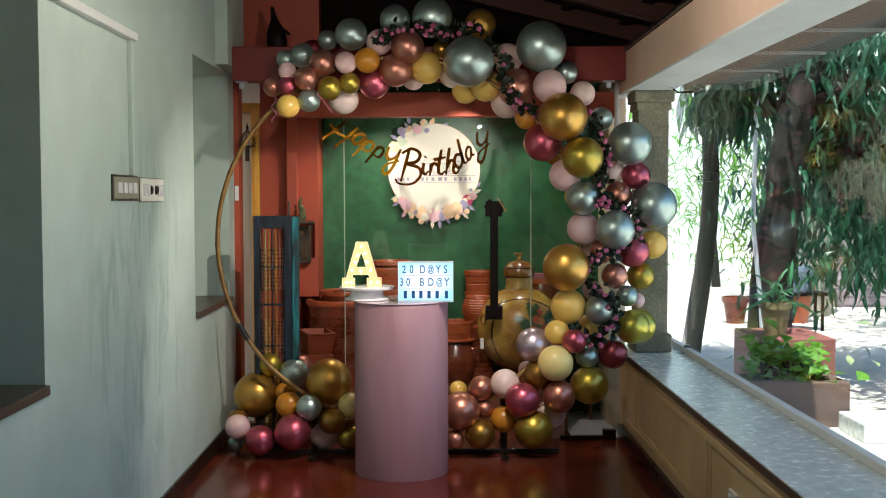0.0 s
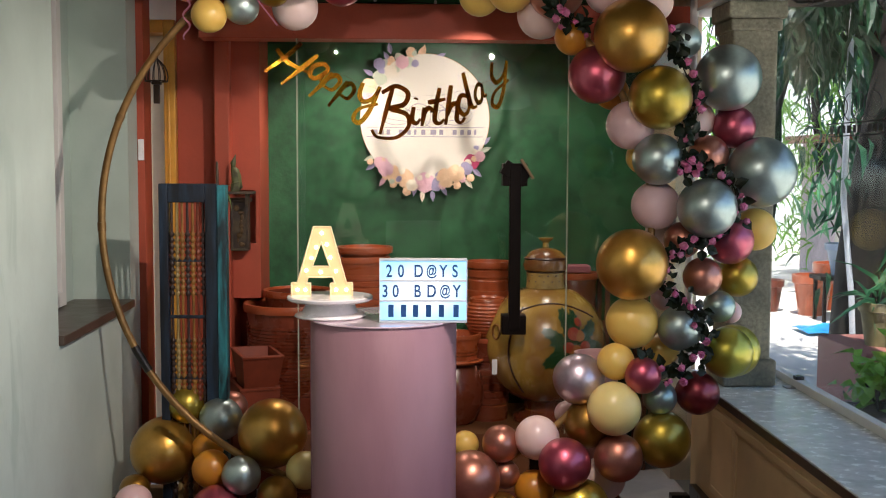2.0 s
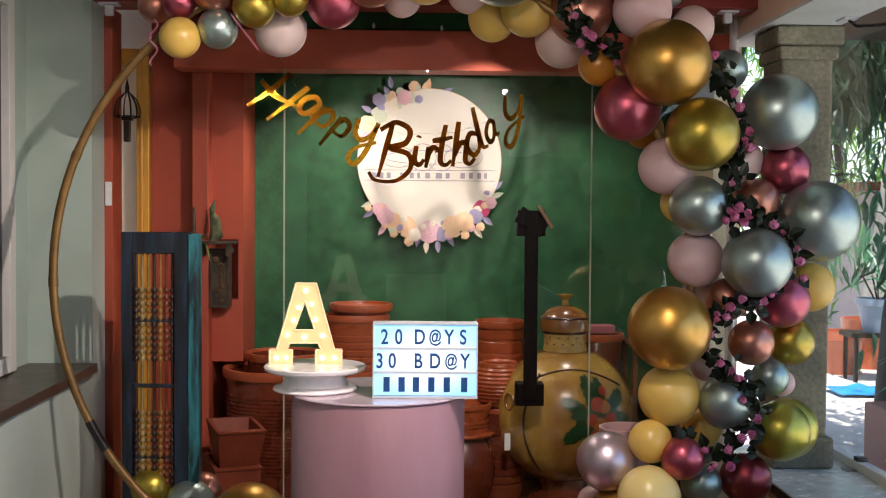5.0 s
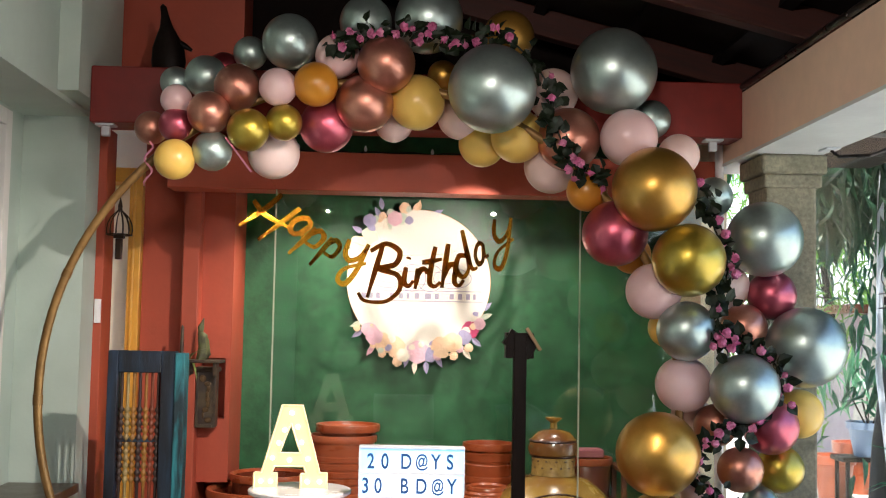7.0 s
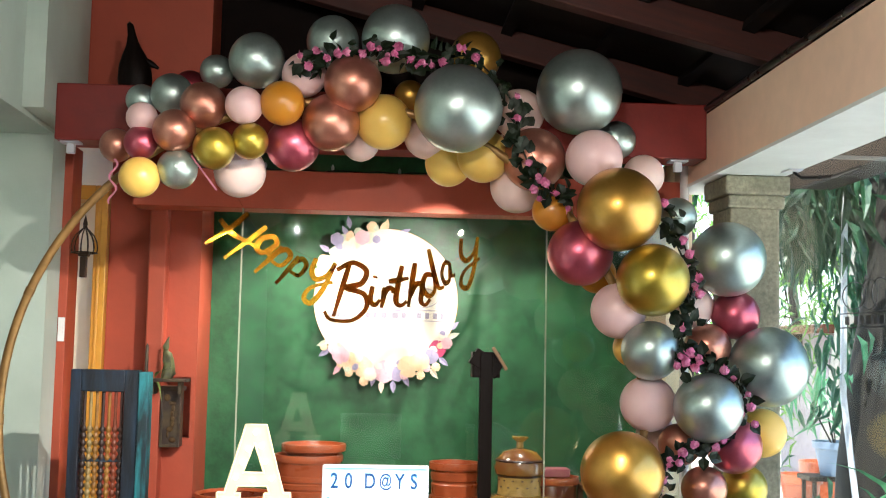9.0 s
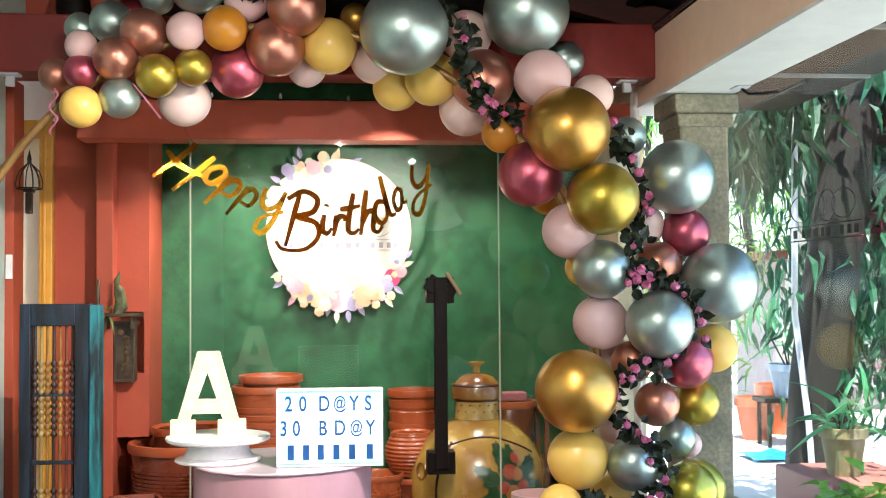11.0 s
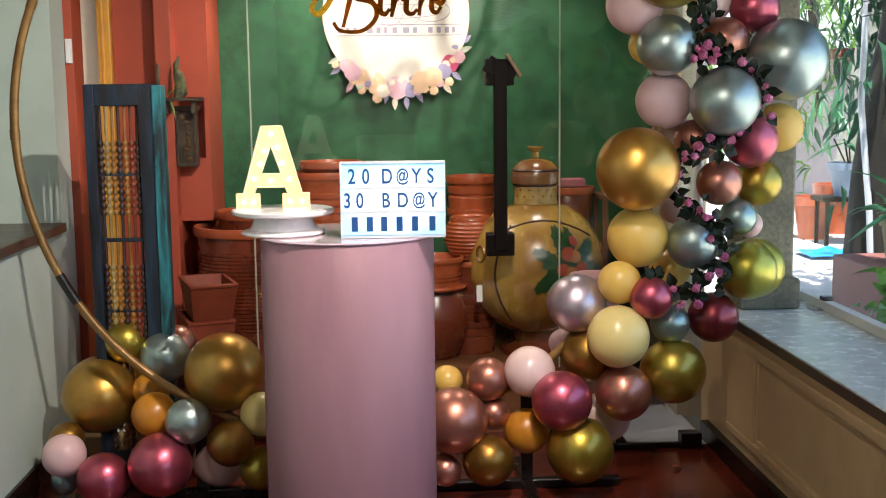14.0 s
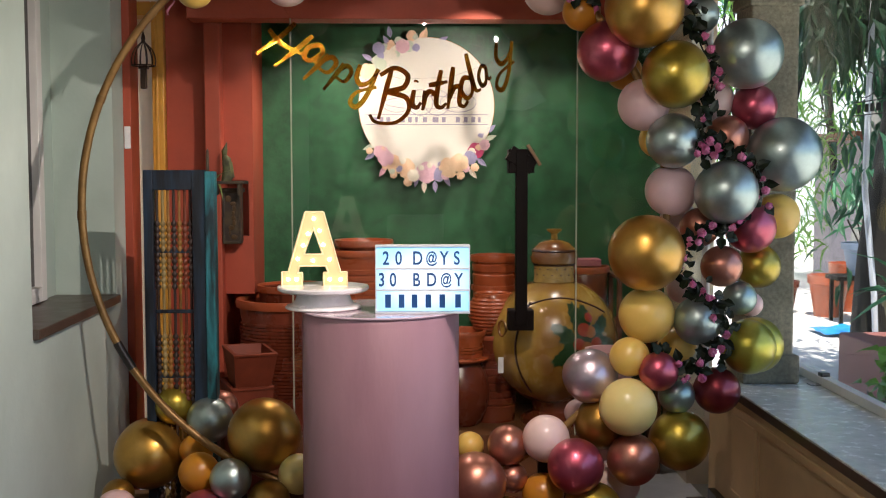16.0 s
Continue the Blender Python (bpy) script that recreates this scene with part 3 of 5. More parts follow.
part("string", tube([(-0.5, 4.40, 2.1), (-0.42, 4.395, 1.97), (-0.2, 4.395, 1.85), (0.0, 4.395, 1.79), (0.2, 4.395, 1.80), (0.4, 4.395, 1.87), (0.5, 4.4, 1.95), (0.72, 4.43, 2.06)], 0.0005, 5), M_FOIL, banner, "thin gold string")
# ---- round sign with paper flowers ----
M_DISC = mat("cream_white_board", rgb("efe6da"), 0.45, var=0.03, stain_amt=0.06, bump=0.04)
M_GOLDEDGE = mat("gold_edge", rgb("b98a45"), 0.3, 0.7, var=0.1)
M_LOGO = plain("grey_violet_print", rgb("9f96a8"), 0.5)
SG = (0.112, 5.06, 1.717)
sign = thing("round_sign", "round cream sign with paper flowers on the green wall", "sign", at=SG)
part("board", lathe([(0, 0), (0.318, 0), (0.32, 0.003), (0.32, 0.022), (0, 0.022)], 96), M_DISC, sign, m=pose(0, 0, 0, 90))
part("edge", tube([(0.32 * math.cos(2 * math.pi * i / 96), -0.012, 0.32 * math.sin(2 * math.pi * i / 96)) for i in range(96)], 0.0035, 6, closed=True), M_GOLDEDGE, sign, "thin gold edge", True)
part("backing", boxes((-0.12, 0.0, -0.12, 0.12, 0.04, 0.12)), M_DISC, sign)
for z in (-0.042, -0.088):
    part("print_line", boxes((-0.29, -0.0245, z - 0.0016, 0.29, -0.022, z + 0.0016)), M_LOGO, sign)
for x, w in ((-0.256, .022), (-0.222, .018), (-0.19, .018), (-0.13, .026), (-0.088, .018), (-0.054, .012), (-0.018, .02), (0.028, .028), (0.072, .018), (0.138, .02), (0.176, .018), (0.212, .018), (0.244, .012)):
    part("print_bar", boxes((x, -0.0245, -0.078, x + w, -0.022, -0.053)), M_LOGO, sign)
for cx, rx, rz in ((-0.14, 0.075, 0.045), (-0.03, 0.06, 0.06), (0.05, 0.06, 0.06), (0.15, 0.085, 0.045), (0.0, 0.2, 0.03)):
    part("print_swirl", tube([(cx + rx * math.cos(a / 20 * math.pi), -0.0235, 0.015 + rz * math.sin(a / 20 * math.pi)) for a in range(40)], 0.0016, 4, closed=True), M_LOGO, sign)

PETAL = {k: mat("paper_" + k, rgb(h), 0.6, var=0.1, grain=25, stain=12, stain_amt=0.25, second=rgb(s)) for k, h, s in (
    ("peach", "f2cda9", "e09a66"), ("pink", "e9bcc6", "c97a94"), ("lilac", "a49cbd", "6a5e84"), ("cream", "f0e6d6", "d9b48e"), ("magenta", "c4466f", "9c2f58"), ("rose", "e3b6c4", "b97790"), ("sage", "cdd4bf", "8fa07c"))}


def flower_mesh(r, rings=3, seed=0):
    """A paper rose: rings of cupped petals round a bud, facing -y."""
    bm = bmesh.new()
    rng = random.Random(seed)
    for k in range(rings):
        n = 6 - k
        rr = r * (1 - 0.28 * k)
        for i in range(n):
            a = 2 * math.pi * (i + 0.5 * k) / n + rng.uniform(-0.15, 0.15)
            c, s = math.cos(a), math.sin(a)
            w = rr * 0.62
            y = -0.006 - 0.006 * k
            pts = [(0, 0, y), (0.45 * rr, -w * 0.7, y - 0.004), (0.85 * rr, -w * 0.65, y - 0.002), (rr, 0, y + 0.003), (0.85 * rr, w * 0.65, y - 0.002), (0.45 * rr, w * 0.7, y - 0.004)]
            vs = [bm.verts.new((c * u - s * v, yy, s * u + c * v)) for u, v, yy in pts]
            mid = bm.verts.new((c * rr * 0.55, y - 0.009, s * rr * 0.55))
            for p, q in zip(vs, vs[1:] + vs[:1]):
                bm.faces.new((p, q, mid))
    lathe([(0, -0.01), (r * 0.22, -0.004), (r * 0.2, 0.012), (r * 0.08, 0.02), (0, 0.022)], 10, bm)
    return bm


def leaf_bm(l, w, bend=0.15, bm=None, m=None):
    """A pointed leaf with a folded midrib, along x."""
    bm = bm or bmesh.new()
    m = m or Matrix()
    mid, up, dn = [], [], []
    for i, (t, k) in enumerate(((0, 0), (0.3, 0.9), (0.6, 0.8), (1, 0))):
        z = -bend * l * t * t
        mid.append(bm.verts.new(m @ Vector((l * t, 0, z))))
        if 0 < i < 3:
            up.append(bm.verts.new(m @ Vector((l * t, w * k, z + 0.25 * w))))
            dn.append(bm.verts.new(m @ Vector((l * t, -w * k, z + 0.25 * w))))
    for s in (up, dn):
        bm.faces.new((mid[0], mid[1], s[0]))
        bm.faces.new((mid[1], mid[2], s[1], s[0]))
        bm.faces.new((mid[2], mid[3], s[1]))
    return bm


frng = random.Random(11)
for ang, rad, r, col in ((-136, .31, .035, "pink"), (-128, .315, .045, "rose"), (-120, .315, .05, "peach"), (-109, .31, .055, "peach"), (-101, .335, .035, "cream"), (-90, .315, .06, "rose"), (-80, .33, .04, "lilac"),
                         (-70, .31, .058, "peach"), (-60, .31, .052, "peach"), (-50, .32, .04, "lilac"), (-42, .315, .046, "magenta"), (-34, .33, .032, "pink"), (-116, .36, .022, "peach"), (-104, .37, .026, "peach"), (-64, .365, .024, "peach"), (-52, .37, .024, "peach"),
                         (125, .29, .05, "cream"), (138, .3, .045, "sage"), (112, .3, .04, "pink"), (150, .32, .045, "peach"), (160, .31, .04, "rose"), (102, .335, .03, "peach"), (130, .35, .035, "lilac")):
    a = radians(ang)
    part("flower", flower_mesh(r * 0.88, 4, int(ang)), PETAL[col], sign, col + " paper flower", m=pose(rad * math.cos(a), -0.022 - frng.uniform(0, 0.012), rad * math.sin(a), 0, frng.uniform(0, 90), 0) @ Matrix.Diagonal((1, 0.24, 1, 1)))
for i in range(34):
    ang = frng.uniform(-142, -28) if i < 22 else frng.uniform(98, 165)
    a, rad, col = radians(ang), frng.uniform(0.275, 0.355), frng.choice(("cream", "pink", "lilac", "sage", "peach", "cream"))
    part("flower", flower_mesh(frng.uniform(0.014, 0.022), 2, i), PETAL[col], sign, col + " paper flower", m=pose(rad * math.cos(a), -0.029, rad * math.sin(a), 0, frng.uniform(0, 90), 0) @ Matrix.Diagonal((1, 0.16, 1, 1)))
for ang, rad, rot, col in ((-143, .34, 200, "sage"), (-138, .36, 215, "lilac"), (-98, .36, 260, "lilac"), (-92, .385, 270, "cream"), (-84, .385, 275, "lilac"), (-76, .37, 300, "lilac"), (-30, .35, 20, "sage"), (-24, .34, 40, "lilac"), (-46, .375, 320, "lilac"),
                           (140, .36, 150, "lilac"), (122, .36, 120, "lilac"), (96, .34, 60, "peach"), (92, .34, 80, "peach"), (80, .33, 30, "lilac"), (74, .31, 10, "lilac"), (118, .39, 100, "lilac"), (-124, .375, 235, "rose"), (-56, .39, 310, "cream")):
    a = radians(ang)
    part("leaf", leaf_bm(0.06, 0.014, 0.1), PETAL[col], sign, "", m=pose((rad - 0.03) * math.cos(a), -0.02, (rad - 0.03) * math.sin(a), 0, 0, 0) @ pose(0, 0, 0, 0, -rot, 0) @ pose(0, 0, 0, 90))

# ---- terracotta in the bay ----
M_TERRA = mat("terracotta_clay", rgb("a4502c"), 0.3, var=0.16, grain=12, stain=4, stain_amt=0.35, second=rgb("6f3019"), bump=0.15)
M_TERRA2 = mat("dark_terracotta_clay", rgb("6d311d"), 0.28, var=0.16, grain=10, stain_amt=0.4, second=rgb("42190e"), bump=0.15)


def ribbed(x, y, z, r_rim, h, r_low, rings, label, m=M_TERRA, lip=0.02, at_ribs=(0.12, 0.82)):
    """A thrown clay pot with a rolled rim and raised rings."""
    pot = thing("clay_pot", label, "pot", at=(x, y, z), group="pots in the display bay")
    prof = [(0, 0), (r_low, 0)]
    lo, hi = at_ribs
    p = (hi - lo) * h / rings
    for i in range(rings):
        for k, cut in ((0.0, 0.0), (0.62, 0.0), (0.74, 0.0055), (0.9, 0.0055)):
            zz = h * lo + (i + k) * p
            t = zz / h
            prof.append((r_low + (r_rim * 0.96 - r_low) * math.sin(t * math.pi / 2) - cut, zz))
    part("body", lathe(prof + [(r_rim * 0.95, h - lip), (r_rim * 0.9, h - lip * 0.6), (r_rim * 0.86, h * 0.6), (r_rim * 0.7, h * 0.15), (0, h * 0.12)], 56), m, pot, smooth=True)
    part("rim", lathe([(r_rim * 0.93, h - lip * 1.6), (r_rim, h - lip * 1.5), (r_rim * 1.02, h - lip * 0.6), (r_rim, h), (r_rim * 0.93, h), (r_rim * 0.9, h - lip)], 56), M_TERRA, pot, smooth=True)
    return pot


BZ = 0.27
ribbed(-0.205, 4.94, BZ, 0.145, 0.775, 0.12, 20, "tall ribbed terracotta pot on the bay ledge", at_ribs=(0.1, 0.9))
ribbed(-0.185, 4.94, BZ + 0.775, 0.137, 0.045, 0.115, 1, "shallow terracotta bowl stacked on the tall pot")
ribbed(-0.495, 4.76, BZ + 0.08, 0.165, 0.55, 0.11, 16, "smaller terracotta pot standing inside the wide pot", M_TERRA2)
ribbed(-0.51, 4.71, BZ, 0.235, 0.575, 0.185, 22, "wide ribbed terracotta pot by the glass edge", M_TERRA2, 0.024, (0.25, 0.84))
ribbed(0.43, 4.985, 0.874, 0.112, 0.14, 0.1, 2, "terracotta bowl stacked on the round jar")
sq = thing("clay_pot", "full-bellied dark terracotta pot carrying a small bowl", "pot", at=(0.25, 4.70, BZ), group="pots in the display bay")
part("body", lathe([(0, 0), (0.085, 0)] + [(0.085 + 0.052 * math.sin(math.pi * (0.04 + 0.86 * i / 24)), 0.0115 * i) for i in range(1, 25)] + [(0.1, 0.285), (0.104, 0.295), (0.09, 0.29), (0.09, 0.24), (0, 0.22)], 56), M_TERRA2, sq, smooth=True)
part("rim", lathe([(0.1, 0.288), (0.132, 0.294), (0.137, 0.302), (0.132, 0.31), (0.1, 0.309)], 56), M_TERRA, sq, smooth=True)
ribbed(0.25, 4.70, BZ + 0.309, 0.12, 0.118, 0.105, 3, "small ringed terracotta bowl on the full-bellied pot", M_TERRA, 0.014, (0.08, 0.45))
ribbed(0.43, 4.985, BZ, 0.108, 0.603, 0.095, 14, "tall ribbed terracotta pot by the green wall", M_TERRA, 0.018)
ribbed(0.41, 4.79, BZ, 0.118, 0.4, 0.1, 8, "dark terracotta pot under the round jar", M_TERRA2, 0.014)
ur = thing("clay_pot", "round finely ribbed terracotta jar on a dark pot", "pot", at=(0.41, 4.79, BZ + 0.398), group="pots in the display bay")
part("body", lathe([(0, 0), (0.07, 0)] + [(0.064 + 0.05 * math.sin(math.pi * (0.06 + 0.8 * i / 72)) + 0.0022 * math.sin(i * 0.9), 0.004 + 0.172 * i / 72) for i in range(73)] + [(0.086, 0.184), (0.08, 0.187), (0.072, 0.178), (0.074, 0.1), (0, 0.06)], 56), M_TERRA, ur, smooth=True)
ribbed(0.86, 4.97, BZ, 0.115, 0.69, 0.1, 4, "terracotta pot behind the painted urn", M_TERRA2)

# painted urn
M_URN = mat("mottled_ochre_glaze", rgb("a0803a"), 0.24, var=0.35, grain=9, stain=3.2, stain_amt=0.9, second=rgb("6e3c1c"), stretch=(1, 1, 0.6), bump=0.1, coat=0.3)
M_URNBAND = plain("dark_painted_band", rgb("3a1d12"), 0.35)
UX, UY, UZ = 0.683, 4.745, 0.355
urn = thing("painted_urn", "large round ochre urn with lid and painted fruit in the bay", "urn", at=(UX, UY, UZ))


def urn_r(z):
    t = max(-1.0, min(1.0, (z - 0.285) / 0.29))
    return 0.29 * math.sqrt(max(0.0, 1 - t * t))


part("body", lathe([(0, 0.01), (0.09, 0.01)] + [(urn_r(z / 100), z / 100) for z in range(2, 55)] + [(0.088, 0.555), (0.088, 0.56), (0, 0.56)], 72), M_URN, urn, smooth=True)
part("neck", lathe([(0.09, 0.552), (0.094, 0.556), (0.09, 0.57), (0.09, 0.635), (0, 0.635)], 48), mat("dotted_neck", rgb("a8894a"), 0.35, var=0.4, grain=30, stain_amt=0.5), urn, "ochre neck with dotted pattern", True)
part("collar", lathe([(0.088, 0.632), (0.102, 0.64), (0.108, 0.665), (0.1, 0.69), (0.085, 0.695), (0, 0.695)], 48), M_URN, urn, smooth=True)
dots = bmesh.new()
for i in range(14):
    for j, z in enumerate((0.588, 0.615)):
        u = 2 * math.pi * (i + 0.5 * j) / 14
        bmesh.ops.create_icosphere(dots, subdivisions=1, radius=0.006, matrix=Matrix.Translation((0.09 * math.cos(u), 0.09 * math.sin(u), z)) @ Matrix.Scale(0.6, 4, (0, 0, 1)))
part("neck_dots", dots, M_URNBAND, urn, "dark painted dots", True)
lid = part("lid", lathe([(0.1, 0.694), (0.098, 0.7), (0.07, 0.73), (0.035, 0.742), (0, 0.748)], 48), M_URN, urn, "domed ochre lid", True)
part("knob", lathe([(0, 0.74), (0.016, 0.746), (0.014, 0.77), (0.034, 0.785), (0.036, 0.792), (0, 0.796)], 32), M_URN, lid, "mushroom knob", True)
part("band", lathe([(0.091, 0.628), (0.097, 0.633), (0.091, 0.638)], 48), M_URNBAND, urn, "dark painted band")
part("band", lathe([(0.099, 0.69), (0.104, 0.695), (0.098, 0.701)], 48), M_URNBAND, urn, "dark painted band")
part("foot", lathe([(0, -0.085), (0.15, -0.085), (0.15, -0.06), (0.1, -0.03), (0.095, 0.025), (0, 0.025)], 48), M_TERRA2, urn, "dark clay foot ring", True)


def on_urn(a, z, out=0.003):
    r = urn_r(z) + out
    return Vector((r * math.sin(a), -r * math.cos(a), z))


arc = bmesh.new()
tube([on_urn(-0.95 + 1.9 * i / 30, 0.5 - 0.07 * (abs(i - 15) / 15) ** 2, 0.001) for i in range(31)], 0.004, 6, arc)
part("painted_line", arc, M_URNBAND, urn, "dark painted line")
arc = bmesh.new()
tube([on_urn(-0.62 - 0.12 * math.sin(i / 30 * math.pi), 0.08 + 0.4 * i / 30, 0.001) for i in range(31)], 0.005, 6, arc)
part("painted_line", arc, M_URNBAND, urn, "dark painted line")
M_PLEAF = plain("dark_green_paint", rgb("123a1c"), 0.35)
M_FRUIT = plain("red_brown_paint", rgb("8c3418"), 0.35)
M_FRUIT2 = plain("orange_brown_paint", rgb("96602a"), 0.35)
urng = random.Random(3)
for i in range(16):
    t = 2 * math.pi * (i % 9) / 9 + urng.uniform(-0.25, 0.25)
    out = 0.105 if i < 9 else 0.05
    a, z = 0.36 + out * math.cos(t) / 0.27, 0.315 + out * math.sin(t)
    l = urng.uniform(0.052, 0.07)
    bm = bmesh.new()
    ring = []
    for k in range(20):
        u = 2 * math.pi * k / 20
        rr = l * (0.62 + 0.4 * math.cos(u / 2) ** 6 + 0.4 * math.sin(u / 2) ** 8 + (0.12 if k % 2 else -0.1))
        p, q = rr * math.cos(u), rr * 0.62 * math.sin(u)
        ring.append(bm.verts.new(on_urn(a + (p * math.cos(t) - q * math.sin(t)) / 0.27, z + p * math.sin(t) + q * math.cos(t), 0.004 + 0.0004 * i)))
    mid = bm.verts.new(on_urn(a, z, 0.006 + 0.0004 * i))
    for p, q in zip(ring, ring[1:] + ring[:1]):
        bm.faces.new((p, q, mid))
    part("painted_leaf", bm, M_PLEAF, urn, "dark green painted leaf")
for a, z, r, m in ((0.34, 0.37, .03, M_FRUIT), (0.44, 0.36, .026, M_FRUIT2), (0.24, 0.31, .025, M_FRUIT), (0.36, 0.29, .03, M_FRUIT2), (0.44, 0.25, .023, M_FRUIT), (0.53, 0.31, .026, M_FRUIT), (0.28, 0.25, .02, M_FRUIT), (0.46, 0.42, .02, M_FRUIT)):
    bm = bmesh.new()
    ring = [bm.verts.new(on_urn(a + r * math.cos(k / 8 * math.pi) / 0.27, z + r * math.sin(k / 8 * math.pi), 0.0125)) for k in range(16)]
    mid = bm.verts.new(on_urn(a, z, 0.018))
    for p, q in zip(ring, ring[1:] + ring[:1]):
        bm.faces.new((p, q, mid))
    part("painted_fruit", bm, m, urn, "painted fruit", True)
hd = bmesh.new()
tube([(0.025 * math.cos(k / 8 * math.pi), 0, 0.034 * math.sin(k / 8 * math.pi)) for k in range(16)], 0.006, 8, hd, closed=True)
part("ring_handle", hd, M_URN, urn, "ring handle", True, m=pose(*on_urn(-1.05, 0.36, 0.004), 0, 0, -55))

# tall wooden pull handle on the glass
M_DARKWOOD = mat("dark_stained_wood", rgb("100906"), 0.5, var=0.5, grain=14, stretch=(6, 6, 0.6), stain_amt=0.3, spec=0.12)
post = thing("door_pull", "tall dark wooden pull handle fixed to the glass", "door handle", at=(0.495, 4.385, 0))
part("shaft", boxes((-0.025, -0.03, 0.76, 0.025, 0.012, 1.5), bevel=0.003), M_DARKWOOD, post)
part("lower_block", boxes((-0.054, -0.02, 0.738, 0.054, 0.059, 0.825), bevel=0.004), M_DARKWOOD, post)
part("upper_block", boxes((-0.054, -0.02, 1.40, 0.054, 0.059, 1.50), bevel=0.003), M_DARKWOOD, post)
part("turned_block", boxes((-0.06, -0.026, -0.033, 0.06, 0.03, 0.033), bevel=0.003), M_DARKWOOD, post, m=pose(0, 0, 1.455, 0, 32, 0))
part("chip", boxes((-0.006, -0.045, -0.05, 0.006, -0.02, 0.05)), mat("raw_wood_edge", rgb("8a6a4c"), 0.6), post, "pale raw wood edge", m=pose(0.05, 0, 1.475, 0, -32, 0))

# square planters
M_CLAYBOX = mat("dull_red_clay", rgb("7a3822"), 0.62, var=0.18, grain=12, stain_amt=0.4, second=rgb("4d2012"), spec=0.3)


def planter(x, y, z, w, h, label):
    p = thing("square_planter", label, "planter", at=(x, y, z), rz=18, group="square planters")
    bm = bmesh.new()
    lo, hi, t = w * 0.41, w * 0.5, 0.012
    rings = []
    for r, zz in ((lo, 0), (hi, h - 0.012), (hi + 0.003, h - 0.01), (hi + 0.003, h - 0.002), (hi, h), (hi - t, h), (lo - t, 0.02)):
        rings.append([bm.verts.new((r * sx, r * sy * (1.2 + 0.5 * zz / h), zz)) for sx, sy in ((-1, -1), (1, -1), (1, 1), (-1, 1))])
    for a, b in zip(rings, rings[1:]):
        for i in range(4):
            bm.faces.new((a[i], a[(i + 1) % 4], b[(i + 1) % 4], b[i]))
    bm.faces.new(rings[0][::-1])
    bm.faces.new(rings[-1])
    part("box", bm, M_CLAYBOX, p)


planter(-0.655, 4.34, 0.0, 0.17, 0.535, "tapering terracotta square planter on the floor")
planter(-0.64, 4.33, 0.525, 0.175, 0.15, "small terracotta square planter stacked on another")

# ---- carved wooden screen ----
M_BLUEWOOD = mat("worn_blue_black_wood", rgb("141820"), 0.4, var=0.7, grain=10, stain=6, stain_amt=0.55, second=rgb("2a4660"), stretch=(5, 5, 0.5), bump=0.3)
M_TURQ = mat("worn_turquoise_wood", rgb("12242a"), 0.5, var=0.6, grain=9, stain=7, stain_amt=0.7, second=rgb("2f98a2"), stretch=(3, 3, 0.7), bump=0.35)
sc = thing("carved_screen", "worn blue-black wooden screen with turned spindles on the floor", "screen", at=(-0.98, 3.98, 0), rz=-3)
SW, SH = 0.235, 1.415
part("stile", boxes((0, -0.02, 0, 0.036, 0.02, SH), bevel=0.003), M_BLUEWOOD, sc)
part("stile", boxes((SW - 0.05, -0.02, 0, SW, 0.02, SH), bevel=0.003), M_BLUEWOOD, sc)
part("side_board", boxes((SW, -0.03, 0, SW + 0.036, 0.03, SH - 0.005), bevel=0.004), M_TURQ, sc, "turquoise flaking side board")
part("top_rail", boxes((0.036, -0.018, SH - 0.075, SW - 0.05, 0.018, SH), bevel=0.003), M_BLUEWOOD, sc)
part("bottom_rail", boxes((0.036, -0.018, 0.0, SW - 0.05, 0.018, 0.12), bevel=0.003), M_BLUEWOOD, sc)
prof = []
z = 0.0
while z < SH - 0.2:
    band = math.sin(z * 14.0 + 0.6) > -0.25
    for k in range(4):
        prof.append((0.0056 + (0.0056 * math.sin(math.pi * k / 3) if band else 0.0), z + 0.022 * k / 3))
    z += 0.024
SPIN = {k: mat(k + "_worn_spindle_paint", rgb(h), 0.5, var=0.35, grain=18, stain=9, stain_amt=0.6, second=rgb(d), stretch=(3, 3, 1)) for k, h, d in (
    ("mustard", "8a6022", "4a3015"), ("straw", "94804f", "5c4526"), ("rust", "6e3218", "3d1a0e"), ("brown", "33211a", "1d120b"))}
spins = {k: finish("spindle", lathe([(0, 0)] + prof + [(0, prof[-1][1])], 10), m, True) for k, m in SPIN.items()}
for i, k in enumerate(("brown", "straw", "mustard", "brown", "mustard", "rust", "brown")):
    part("spindle", spins[k], None, sc, k + " turned spindle", m=pose(0.047 + i * 0.0212, 0, 0.12))
for z in (0.36, 0.62, 0.87, 1.1):
    part("cross_rail", boxes((0.036, -0.006, z, SW - 0.05, 0.006, z + 0.014), bevel=0.002), M_BLUEWOOD, sc)

# ---- shelf, figure and plaque on the red wall ----
M_AGED = mat("dark_aged_wood", rgb("2b1f17"), 0.55, var=0.5, grain=25, stain=12, stain_amt=0.6, second=rgb("5f5134"))
sh = thing("wall_shelf", "small dark wooden bracket shelf on the red wall", "shelf", at=(-0.765, 4.60, 1.355))
part("board", boxes((-0.085, -0.045, 0, 0.085, 0.06, 0.012), bevel=0.002), M_AGED, sh)
for x0 in (-0.06, 0.045):
    part("bracket", boxes((x0, -0.01, -0.05, x0 + 0.015, 0.06, 0), bevel=0.002), M_AGED, sh)
fg = lathe([(0, 0), (0.03, 0), (0.034, 0.02), (0.024, 0.05), (0.03, 0.08), (0.026, 0.1), (0.012, 0.112), (0.017, 0.13), (0.012, 0.15), (0.004, 0.165), (0, 0.17)], 20)
